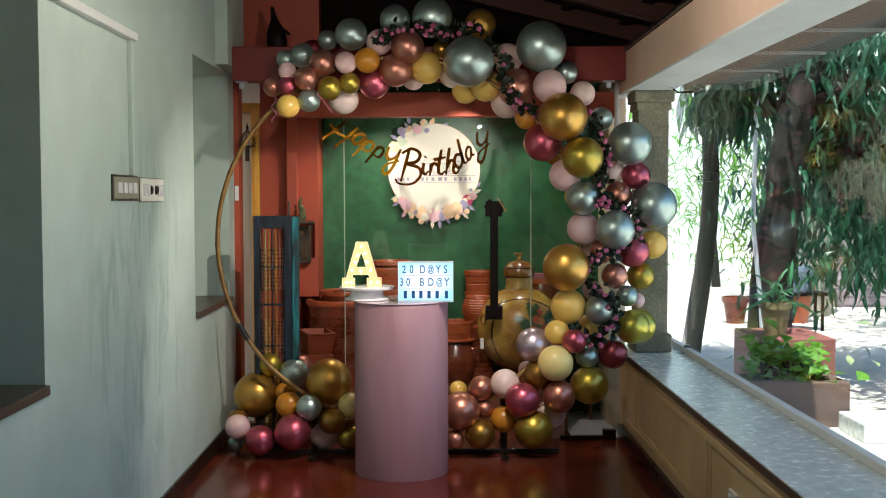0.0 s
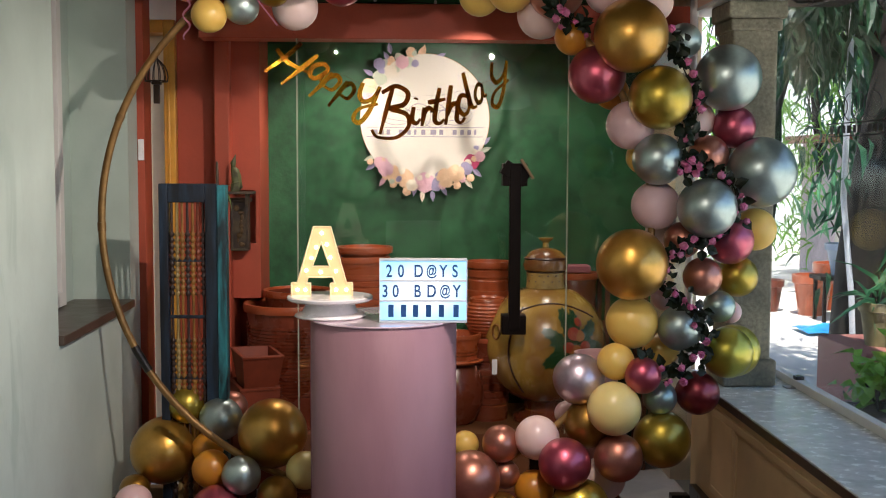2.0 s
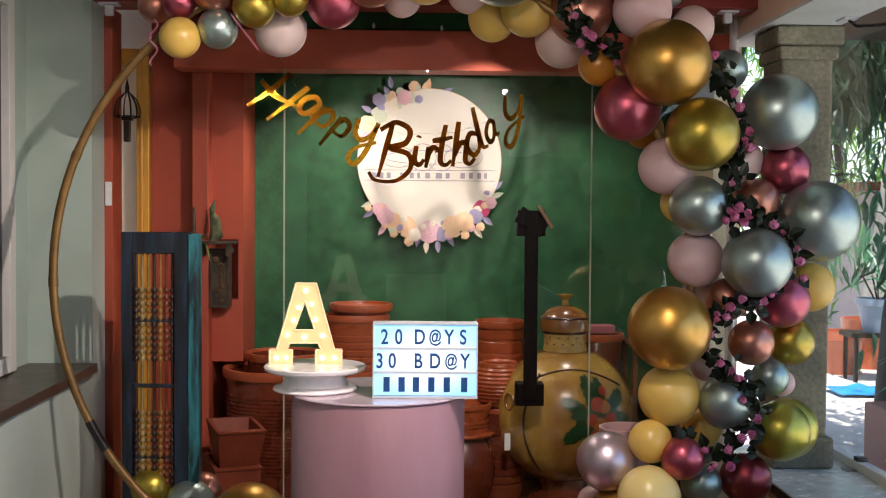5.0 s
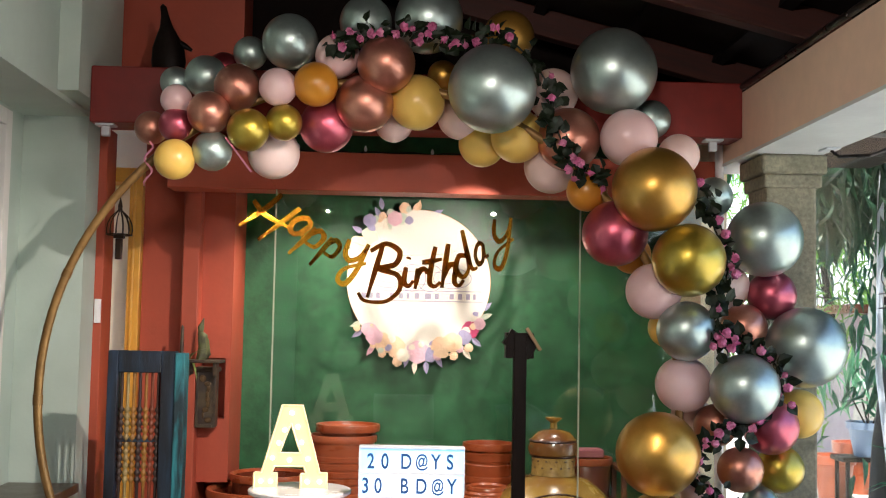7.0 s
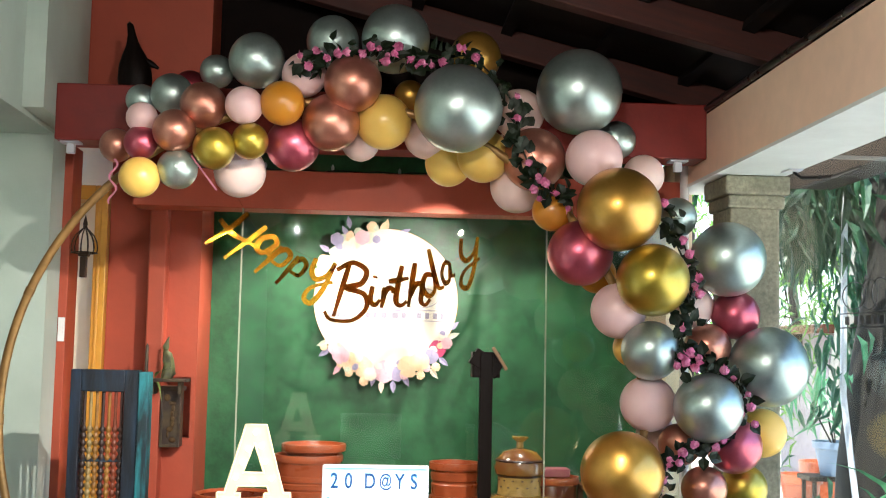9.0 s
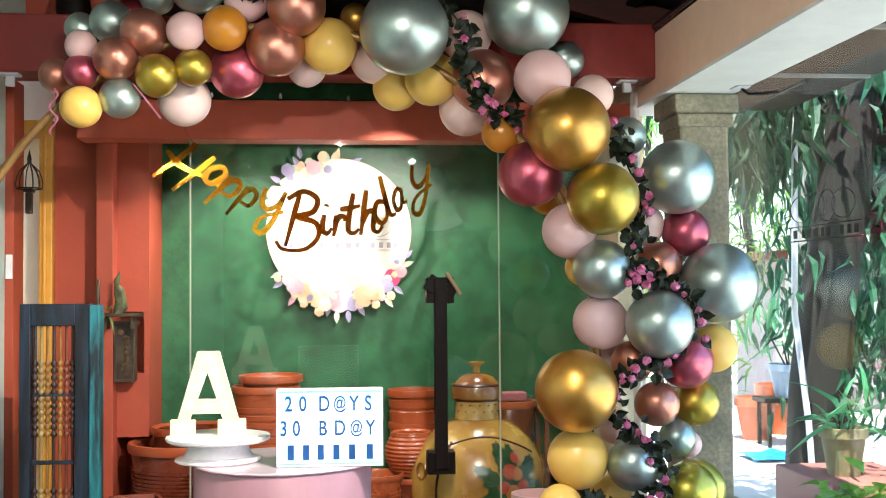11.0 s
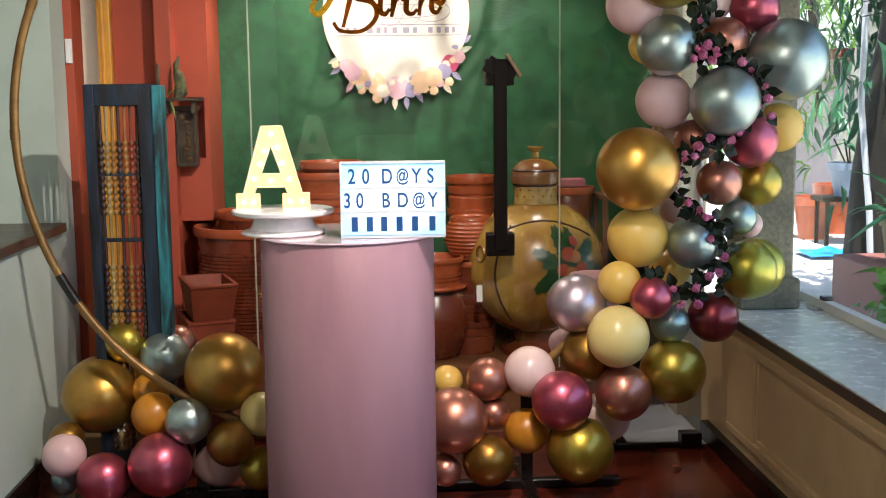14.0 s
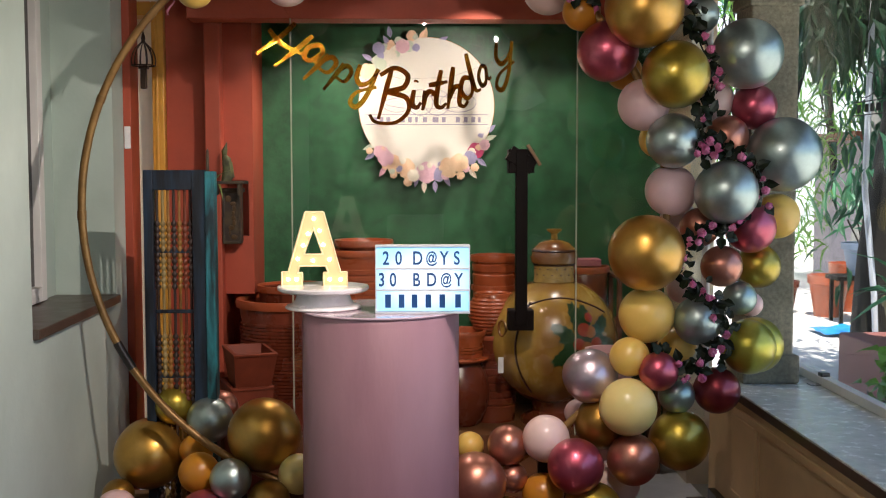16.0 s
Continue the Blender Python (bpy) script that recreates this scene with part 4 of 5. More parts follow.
for v in fg.verts:
    k = noise.noise(Vector((v.co.x * 60, v.co.y * 60, v.co.z * 45)))
    v.co.x *= 0.75 + 0.5 * k
    v.co.y *= 0.8 + 0.4 * k
    v.co.x += 0.008 * math.sin(v.co.z * 40)
thing("figurine", "small dark carved figurine on the bracket shelf", "figurine", at=(-0.765, 4.60, 1.367), bm=fg, material=mat("mossy_carved_wood", rgb("3a3a22"), 0.6, var=0.5, grain=40, stain=22, stain_amt=0.6, second=rgb("6a7440")), smooth=True)
pl = thing("air_plant", "small trailing green plant on the shelf", "plant", at=(-0.81, 4.58, 1.37))
prng = random.Random(8)
M_SPRIG = mat("pale_green_leaf", rgb("6a7a3a"), 0.5, var=0.3)
for i in range(7):
    part("leaf", leaf_bm(0.09, 0.006, 0.6 + 0.3 * prng.random()), M_SPRIG, pl, m=pose(0, 0, 0, 0, -60 + i * 14, prng.uniform(180, 340)))
tk = thing("candle", "thin tapering brown stick on the shelf", "stick", at=(-0.845, 4.59, 1.367), bm=lathe([(0, 0), (0.008, 0), (0.006, 0.13), (0, 0.14)], 10), material=M_AGED, smooth=True)
pq = thing("plaque", "carved dark wooden plaque hung under the shelf", "plaque", at=(-0.755, 4.69, 1.09))
part("panel", boxes((-0.04, -0.03, 0, 0.04, 0.045, 0.235), bevel=0.004), M_AGED, pq)
part("arch_top", boxes((-0.05, -0.04, 0.225, 0.05, 0.045, 0.245), bevel=0.005), M_AGED, pq)
part("border", boxes((-0.04, -0.036, 0.0, -0.03, -0.03, 0.225), (0.03, -0.036, 0.0, 0.04, -0.03, 0.225), (-0.03, -0.036, 0.0, 0.03, -0.03, 0.012), bevel=0.002), M_AGED, pq)
M_RELIEF = mat("bronze_brown_relief", rgb("5b4628"), 0.45, 0.3, var=0.4, grain=40, stain_amt=0.5)
crng = random.Random(6)
for i in range(9):
    part("carving", lathe([(0, 0), (0.011, 0.001), (0.008, 0.006), (0, 0.008)], 10), M_RELIEF, pq, "worn bronze-brown relief", True, m=pose(crng.uniform(-0.018, 0.018), -0.029, 0.03 + i * 0.021, 90) @ Matrix.Diagonal((crng.uniform(0.5, 1.5), crng.uniform(0.6, 1.6), 1, 1)))

# ---- doorway things ----
cg = thing("cage_lantern", "black wire bird-cage lantern hung on the door post", "lantern", at=(-1.118, 4.62, 1.865))
M_WIRE = plain("dark_bronze_wire", rgb("3a2c20"), 0.4, 0.6)
for i in range(12):
    a = 2 * math.pi * i / 12
    part("wire", tube([(0.05 * r * math.cos(a), 0.05 * r * math.sin(a), z) for r, z in ((1.0, 0.0), (1.06, 0.02), (0.98, 0.045), (0.75, 0.07), (0.4, 0.088), (0.15, 0.1), (0.1, 0.115))], 0.0022, 5), M_WIRE, cg)
part("ring", tube([(0.05 * math.cos(k / 10 * math.pi), 0.05 * math.sin(k / 10 * math.pi), 0.0) for k in range(20)], 0.003, 5, closed=True), M_WIRE, cg)
part("finial", lathe([(0, 0.11), (0.01, 0.112), (0.008, 0.125), (0.003, 0.145), (0, 0.16)], 12), M_WIRE, cg, smooth=True)
part("tassel", boxes((-0.013, -0.013, -0.1, 0.013, 0.013, -0.015), (-0.02, -0.02, -0.015, 0.02, 0.02, 0.0), bevel=0.004), M_WIRE, cg)
swp = thing("switch_plate", "white switch plate on the red door post", "switch", at=(-1.187, 4.598, 1.555))
part("plate", boxes((-0.013, -0.008, -0.048, 0.013, 0.003, 0.048), bevel=0.002), M_WPLASTIC, swp)
part("rocker", boxes((-0.008, -0.012, -0.022, 0.008, -0.007, 0.022), bevel=0.001), M_WPLASTIC, swp)

# ---- carved bird on the beam ----
bird = thing("carved_bird", "black carved wooden bird standing on the cross beam", "carving", at=(-0.865, 4.235, 2.455))
body = lathe([(0, 0), (0.06, 0), (0.065, 0.04), (0.06, 0.09), (0.045, 0.13), (0.026, 0.17), (0.016, 0.21), (0.012, 0.25), (0, 0.262)], 20)
for v in body.verts:
    v.co.x -= 0.03 * (v.co.z / 0.26) ** 2
    v.co.y *= 0.7
tube([(0.03, 0, 0.11), (0.06, 0, 0.1), (0.085, 0, 0.085)], 0.018, 10, body, taper=lambda t: 1 - 0.7 * t)
part("body", body, M_DARKWOOD, bird, smooth=True)

# ---- switchboards on the teal wall ----
def switchboard(y0, y1, z0, z1, label, m, n):
    s = thing("switchboard", label, "switchboard", at=(LW, (y0 + y1) / 2, (z0 + z1) / 2), group="switchboards on the teal wall")
    hy, hz = (y1 - y0) / 2, (z1 - z0) / 2
    part("plate", boxes((0.0, -hy, -hz, 0.012, hy, hz), bevel=0.002), m, s)
    for i in range(n):
        c = -hy * 0.62 + i * hy * 1.24 / (n - 1)
        part("rocker", boxes((0.012, c - hy * 0.5 / n, -hz * 0.5, 0.019, c + hy * 0.5 / n, hz * 0.5), bevel=0.002), M_WPLASTIC, s, "white rocker switch")
    return s


s1 = switchboard(1.76, 2.14, 1.52, 1.612, "old cream switchboard with a dark rim", plain("aged_cream_plastic", rgb("8d8874"), 0.5), 4)
part("dark_rim", boxes((0.0, -0.2, -0.055, 0.006, 0.2, 0.055)), M_BLACK, s1, "dark grimy rim")
s2 = switchboard(2.19, 2.60, 1.508, 1.612, "white plastic switchboard with two round knobs", plain("ivory_plastic", rgb("e9e6da"), 0.35), 2)
part("dark_rim", boxes((0.0, -0.209, -0.056, 0.004, 0.209, 0.056)), M_DARKSILL, s2, "thin grimy rim")
for y in (-0.05, 0.05):
    part("knob", lathe([(0, 0), (0.022, 0), (0.02, 0.008), (0.014, 0.012), (0, 0.013)], 20), M_BLACK, s2, "round dark knob", True, m=pose(0.0125, y, 0.0, 0, 90, 0))
cd = thing("conduit", "pale painted conduit strip running to the switchboards", "conduit")
part("drop", boxes((LW, 2.025, 1.62, LW + 0.02, 2.055, 2.23), bevel=0.003), M_TEAL, cd)
part("run", boxes((LW, 0.94, 2.2, LW + 0.035, 2.08, 2.235), bevel=0.004), M_WHITE, cd)

# added dark green panel whose colour stands for the shade in the nearer recess
sh2 = thing("recess_shade_panel", "dull dark green panel added as shade in the nearer wall recess", "window", kind="structure")
M_RECESS_SHADE = mat("dull_green_recess_shade", rgb("31423a"), 0.6, var=0.12, grain=8, stain_amt=0.35, second=rgb("33443b"))
part("shutter_leaf", boxes((LW - 0.219, -0.59, 0.9, LW - 0.195, 0.16, 2.3), (LW - 0.219, 0.165, 0.9, LW - 0.195, 0.925, 2.3), bevel=0.004), M_RECESS_SHADE, sh2)
part("shutter_frame", boxes((LW - 0.194, 0.86, 0.9, LW - 0.16, 0.926, 2.3), (LW - 0.194, -0.59, 2.24, LW - 0.16, 0.86, 2.3), bevel=0.004), M_RECESS_SHADE, sh2)

# window joinery in the far recess
wf = thing("window_1", "pale painted narrow window set in the wall recess", "window", kind="structure")
part("window_frame", boxes((LW - 0.25, NEAR + 0.1, 0.9, LW - 0.21, NEAR + 0.16, 2.28), (LW - 0.25, FAR - 0.3, 0.9, LW - 0.21, FAR - 0.24, 2.28), (LW - 0.25, NEAR + 0.16, 2.22, LW - 0.21, FAR - 0.3, 2.28), (LW - 0.25, NEAR + 0.16, 0.9, LW - 0.21, FAR - 0.3, 0.96), bevel=0.003), M_WHITE, wf)
part("pane", boxes((LW - 0.246, NEAR + 0.16, 0.96, LW - 0.24, FAR - 0.3, 2.22)), plain("dark_window_glass", rgb("1c2422"), 0.06), wf, "dark glass pane")

# ---- by the pillar ----
pp_ = thing("drain_pipe", "white vertical pipe beside the pillar", "pipe", bm=tube([(1.29, 4.42, 0.57), (1.29, 4.42, 2.3)], 0.018, 14), material=M_WPLASTIC, smooth=True)
cl = thing("glass_clamp", "black clamp holding the glass at the pillar", "clamp", at=(1.66, 4.02, 0.565))
part("body", boxes((-0.018, -0.02, 0, 0.018, 0.02, 0.05), bevel=0.003), M_BLACK, cl)
part("plate", boxes((-0.06, -0.025, 0, -0.018, 0.025, 0.005)), plain("steel", rgb("a9aeb0"), 0.3, 0.9), cl, "steel base plate")

tag = thing("price_tag", "small white paper tag hung on the urn", "tag", at=(0.425, 4.55, 0.56), bm=boxes((-0.012, -0.001, -0.035, 0.012, 0.001, 0.035)), material=M_WPLASTIC)
pk = thing("box", "small pink box on a clay pot", "box", at=(0.86, 4.97, BZ + 0.69), bm=boxes((-0.07, -0.05, 0, 0.07, 0.05, 0.035), bevel=0.004), material=plain("faded_pink_card", rgb("a8626a"), 0.6))
pb = thing("tall_planter", "tall pale pink planter behind the balloons", "planter", at=(0.86, 4.3, 0), bm=lathe([(0, 0), (0.08, 0), (0.09, 0.62), (0.105, 0.65), (0.105, 0.67), (0.092, 0.67), (0.085, 0.56), (0, 0.54)], 40), material=plain("pale_pink_glaze", rgb("c9a3a0"), 0.3), smooth=True)
rk = thing("wooden_rack", "small brown wooden rack beside the urn", "rack", at=(1.08, 4.9, 0.004))
M_RACK = mat("brown_rack_wood", rgb("6a3f26"), 0.5, var=0.25, grain=12, stretch=(5, 5, 0.7), stain_amt=0.3)
for x in (-0.1, 0.085):
    for y in (-0.12, 0.1):
        part("leg", boxes((x, y, 0, x + 0.022, y + 0.022, 0.93), bevel=0.002), M_RACK, rk)
for z in (0.47, 0.69, 0.91):
    part("shelf", boxes((-0.105, -0.125, z, 0.112, 0.127, z + 0.016), bevel=0.002), M_RACK, rk)
# fittings on the beams
cable = thing("string_lights", "thin black string-light cable along the red beam", "string lights")
pts = [(-0.8 + i * 0.045, 4.52 + 0.01 * math.sin(i * 1.7), 2.205 + 0.012 * abs(math.sin(i * 0.9))) for i in range(45)]
part("cable", tube(pts, 0.003, 5), M_BLACK, cable)
for i in range(3, 45, 6):
    part("bulb", lathe([(0, 0), (0.006, 0.004), (0.007, 0.014), (0.003, 0.024), (0, 0.026)], 8), M_WPLASTIC, cable, "tiny clear bulb", True, m=pose(*pts[i]))
thing("black_conduit", "black conduit pipe along the top of the peach beam", "conduit", bm=tube([(1.29, BACK + 0.1, 2.435), (1.29, 0, 2.435), (1.29, 4.12, 2.435)], 0.012, 10), material=M_BLACK, smooth=True)
for x, lab in ((-1.08, "pale metal bracket under the cross beam"), (1.2, "rusty metal bracket by the peach beam")):
    bk = thing("bracket", lab, "bracket", at=(x, 4.2, 2.245))
    part("plate", boxes((-0.035, -0.03, -0.008, 0.035, 0.03, 0.0), bevel=0.002), M_GREYPL, bk)
    part("lug", boxes((-0.015, -0.012, -0.045, 0.015, 0.012, -0.008), bevel=0.003), M_GREYPL, bk)
lt = thing("window_stay", "black metal stay clipped under the soffit", "window stay", at=(1.54, 3.9, 2.172))
part("plate", boxes((-0.03, -0.04, -0.006, 0.02, 0.04, 0.0)), M_GREYPL, lt)
part("arm", tube([(0, 0, -0.006), (0.02, -0.02, -0.03), (0.1, -0.1, -0.035), (0.11, -0.3, -0.03)], 0.006, 8), M_BLACK, lt)
# ---- balloons ----
def latex(name, colour, clear=0.0):
    m = mat(name, colour, 0.3, var=0.03, grain=2, stain=2, stain_amt=0.08, bump=0, rough_var=0.04)
    p = m.node_tree.nodes["Principled BSDF"]
    p.inputs["Subsurface Weight"].default_value = 0.25
    p.inputs["Subsurface Radius"].default_value = (0.04, 0.03, 0.02)
    p.inputs["Transmission Weight"].default_value = clear
    return m


def chrome(name, colour):
    return mat(name, colour, 0.36, 0.85, var=0.06, grain=7, stain=4, stain_amt=0.1, bump=0.015, bump_scale=25, rough_var=0.05, coat=0.5)


BALLOON = {
    "gold": (chrome("gold_chrome_latex", rgb("bf9442")), "shiny gold chrome balloon in the garland"),
    "olive": (chrome("green_gold_chrome_latex", rgb("ac9838")), "shiny green-gold chrome balloon in the garland"),
    "lime": (chrome("lime_gold_chrome_latex", rgb("b4ac40")), "shiny lime-gold chrome balloon resting by the pillar"),
    "bronze": (chrome("bronze_chrome_latex", rgb("96702c")), "dark bronze chrome balloon in the garland"),
    "rose": (chrome("rose_gold_chrome_latex", rgb("ba7e6a")), "shiny rose-gold chrome balloon in the garland"),
    "plum": (chrome("mauve_chrome_latex", rgb("b85668")), "shiny mauve-pink chrome balloon in the garland"),
    "maroon": (chrome("maroon_chrome_latex", rgb("8a343c")), "shiny maroon chrome balloon in the garland"),
    "silver": (chrome("silver_chrome_latex", rgb("a4b6b1")), "shiny silver chrome balloon in the garland"),
    "lilac": (chrome("pale_lilac_chrome_latex", rgb("c2b4bc")), "pale lilac silver chrome balloon in the garland"),
    "teal": (chrome("silver_teal_chrome_latex", rgb("93aaa4")), "small silver-teal chrome balloon in the garland"),
    "yellow": (latex("pastel_yellow_latex", rgb("dcb85c")), "matt pastel yellow latex balloon in the garland"),
    "cream": (latex("cream_yellow_latex", rgb("e2cf86")), "matt cream-yellow latex balloon in the garland"),
    "mustard": (latex("mustard_latex", rgb("bd7f24")), "matt mustard-orange latex balloon in the garland"),
    "pink": (latex("pastel_pink_latex", rgb("d9b8b6")), "matt pastel pink latex balloon in the garland"),
    "blush": (latex("pale_blush_latex", rgb("dcc2ba")), "matt pale blush latex balloon in the garland"),
    "clear": (latex("translucent_blush_latex", rgb("d9c4bd"), 0.0), "pale translucent blush latex balloon in the garland"),
}


def balloon_mesh(squash):
    prof = []
    for i in range(25):
        a = math.pi * i / 24
        z = -math.cos(a)
        r = math.sin(a) * (1.0 - 0.05 * max(0, -z) * squash)
        prof.append((r, z * (1.0 + (0.05 * squash if z < 0 else 0.0))))
    return lathe(prof, 48)


def knot_mesh():
    return lathe([(0, -0.05), (0.05, -0.045), (0.075, -0.02), (0.04, 0.0), (0.028, 0.03), (0.06, 0.06), (0.11, 0.1), (0, 0.1)], 12)


B_MESH = {}
BRNG = random.Random(5)


def balloon(colour, x, y, z, r):
    """One tied balloon, its knot turned to the middle of the garland."""
    m, label = BALLOON[colour]
    if colour not in B_MESH:
        B_MESH[colour] = (finish("balloon", balloon_mesh(1.0), m, True), finish("knot", knot_mesh(), m, True))
    ob = new("balloon", B_MESH[colour][0])
    to = Vector((-0.1 - x, 3.93 - y + 0.12, 1.25 - z))
    to = (Vector((0, 0.9, 0)) + 0.35 * to.normalized() + Vector([BRNG.uniform(-0.5, 0.5) for _ in range(3)])).normalized()
    q = (-to).to_track_quat("Z", "Y")
    ob.matrix_basis = Matrix.LocRotScale((x, y, z), q, (r, r, r))
    tagged(ob, label, "balloon", "balloon garland")
    k = new("knot", B_MESH[colour][1])
    k.parent = ob
    k.matrix_basis = Matrix.Translation((0, 0, -1.13))
    return ob


# ---- balloons of the garland: colour, place, radius ----
balloon("rose", -0.839, 3.86, 2.178, 0.058)
balloon("plum", -0.744, 3.80, 2.180, 0.059)
balloon("yellow", -0.738, 3.76, 2.057, 0.068)
balloon("silver", -0.618, 3.78, 2.091, 0.068)
balloon("rose", -0.628, 3.75, 2.215, 0.072)
balloon("pink", -0.746, 3.80, 2.265, 0.053)
balloon("silver", -0.769, 3.90, 2.346, 0.055)
balloon("silver", -0.663, 3.88, 2.364, 0.074)
balloon("rose", -0.541, 3.78, 2.311, 0.078)
balloon("maroon", -0.615, 3.96, 2.410, 0.060)
balloon("silver", -0.519, 3.92, 2.461, 0.059)
balloon("silver", -0.371, 3.82, 2.480, 0.096)
balloon("pink", -0.400, 3.74, 2.306, 0.064)
balloon("mustard", -0.274, 3.74, 2.318, 0.075)
balloon("olive", -0.494, 3.74, 2.159, 0.071)
balloon("olive", -0.379, 3.76, 2.190, 0.062)
balloon("clear", -0.429, 3.94, 2.112, 0.091)
balloon("plum", -0.243, 3.86, 2.199, 0.093)
balloon("rose", -0.112, 3.80, 2.269, 0.099)
balloon("pink", -0.208, 3.80, 2.430, 0.076)
balloon("rose", -0.040, 3.74, 2.395, 0.098)
balloon("silver", -0.116, 3.88, 2.572, 0.092)
balloon("silver", 0.103, 3.86, 2.585, 0.120)
balloon("gold", 0.394, 3.98, 2.561, 0.094)
balloon("yellow", 0.068, 3.84, 2.285, 0.096)
balloon("gold", 0.160, 3.96, 2.408, 0.056)
balloon("silver", 0.311, 3.66, 2.302, 0.147)
balloon("blush", -0.011, 3.99, 2.238, 0.068)
balloon("blush", 0.230, 3.95, 2.266, 0.089)
balloon("yellow", 0.304, 3.97, 2.170, 0.084)
balloon("yellow", 0.420, 3.88, 2.185, 0.094)
balloon("blush", 0.554, 3.96, 2.355, 0.090)
balloon("rose", 0.593, 3.84, 2.171, 0.110)
balloon("silver", 0.741, 3.80, 2.405, 0.149)
balloon("pink", 0.787, 3.76, 2.168, 0.098)
balloon("silver", 0.905, 3.94, 2.267, 0.069)
balloon("blush", 1.003, 3.94, 2.142, 0.075)
balloon("blush", 0.552, 3.96, 2.095, 0.099)
balloon("mustard", 0.659, 3.84, 1.993, 0.071)
balloon("gold", 0.857, 3.68, 1.984, 0.141)
balloon("plum", 0.750, 3.80, 1.845, 0.113)
balloon("silver", 1.104, 3.86, 1.985, 0.070)
balloon("olive", 0.968, 3.66, 1.750, 0.121)
balloon("mustard", 0.837, 3.94, 1.784, 0.069)
balloon("silver", 1.260, 3.78, 1.835, 0.129)
balloon("pink", 0.884, 3.80, 1.651, 0.095)
balloon("blush", 1.168, 3.90, 1.675, 0.078)
balloon("plum", 1.312, 3.86, 1.648, 0.085)
balloon("silver", 0.982, 3.74, 1.518, 0.100)
balloon("rose", 1.200, 3.82, 1.534, 0.081)
balloon("yellow", 0.962, 3.92, 1.528, 0.069)
balloon("silver", 1.407, 3.80, 1.470, 0.138)
balloon("pink", 0.993, 3.82, 1.337, 0.096)
balloon("silver", 1.161, 3.68, 1.333, 0.115)
balloon("rose", 1.103, 3.82, 1.200, 0.073)
balloon("blush", 1.056, 3.96, 1.226, 0.070)
balloon("gold", 0.879, 3.70, 1.114, 0.139)
balloon("plum", 1.287, 3.80, 1.200, 0.095)
balloon("yellow", 1.419, 3.90, 1.238, 0.086)
balloon("rose", 1.171, 3.76, 1.060, 0.077)
balloon("olive", 1.346, 3.88, 1.049, 0.083)
balloon("teal", 1.251, 3.80, 0.937, 0.064)
balloon("pink", 1.331, 3.92, 0.899, 0.047)
balloon("pink", 1.059, 3.90, 0.965, 0.058)
balloon("yellow", 0.899, 3.78, 0.878, 0.104)
balloon("silver", 1.081, 3.74, 0.860, 0.090)
balloon("lime", 1.281, 3.78, 0.756, 0.102)
balloon("lime", 1.326, 3.84, 0.754, 0.105)
balloon("yellow", 1.048, 3.92, 0.742, 0.074)
balloon("yellow", 0.830, 3.74, 0.729, 0.073)
balloon("lilac", 0.695, 3.80, 0.648, 0.102)
balloon("plum", 0.924, 3.68, 0.685, 0.072)
balloon("cream", 0.814, 3.68, 0.555, 0.105)
balloon("teal", 1.010, 3.76, 0.581, 0.068)
balloon("maroon", 1.166, 3.78, 0.594, 0.087)
balloon("olive", 1.023, 3.76, 0.413, 0.113)
balloon("bronze", 0.735, 3.80, 0.470, 0.098)
balloon("pink", 0.667, 3.92, 0.484, 0.051)
balloon("rose", 0.838, 3.70, 0.357, 0.096)
balloon("plum", 0.621, 3.66, 0.344, 0.102)
balloon("blush", 0.526, 3.76, 0.423, 0.088)
balloon("rose", 0.387, 3.80, 0.390, 0.076)
balloon("yellow", 0.251, 3.88, 0.369, 0.054)
balloon("rose", 0.262, 3.70, 0.274, 0.114)
balloon("rose", 0.406, 3.80, 0.266, 0.057)
balloon("mustard", 0.518, 3.78, 0.209, 0.079)
balloon("bronze", 0.375, 3.68, 0.140, 0.088)
balloon("olive", 0.687, 3.68, 0.166, 0.114)
balloon("rose", 0.228, 3.68, 0.109, 0.055)
balloon("clear", 0.810, 3.86, 0.229, 0.089)
balloon("olive", -0.887, 4.00, 0.510, 0.076)
balloon("silver", -0.742, 3.96, 0.461, 0.089)
balloon("rose", -0.708, 4.02, 0.494, 0.068)
balloon("gold", -0.519, 3.84, 0.429, 0.138)
balloon("gold", -0.979, 3.98, 0.324, 0.135)
balloon("gold", -0.924, 4.06, 0.327, 0.122)
balloon("mustard", -0.757, 3.80, 0.296, 0.076)
balloon("mustard", -0.792, 3.94, 0.345, 0.065)
balloon("silver", -0.626, 3.70, 0.298, 0.076)
balloon("bronze", -0.489, 3.70, 0.218, 0.078)
balloon("cream", -0.386, 3.76, 0.299, 0.075)
balloon("plum", -0.720, 3.68, 0.156, 0.106)
balloon("plum", -0.912, 3.70, 0.107, 0.089)
balloon("pink", -1.049, 3.74, 0.179, 0.073)
balloon("bronze", -1.066, 3.84, 0.204, 0.061)
balloon("teal", -1.077, 3.82, 0.062, 0.048)
balloon("blush", -0.549, 3.84, 0.115, 0.092)
balloon("olive", -0.392, 3.74, 0.114, 0.075)
# ---- flower vines on the garland ----
M_VLEAF = mat("dark_green_silk_leaf", rgb("0f1d0b"), 0.5, var=0.4, grain=20, spec=0.3)
M_VFLOWER = mat("pink_silk_flower", rgb("b0527f"), 0.55, var=0.25, grain=30, second=rgb("dca0b8"), stain=20, stain_amt=0.5)
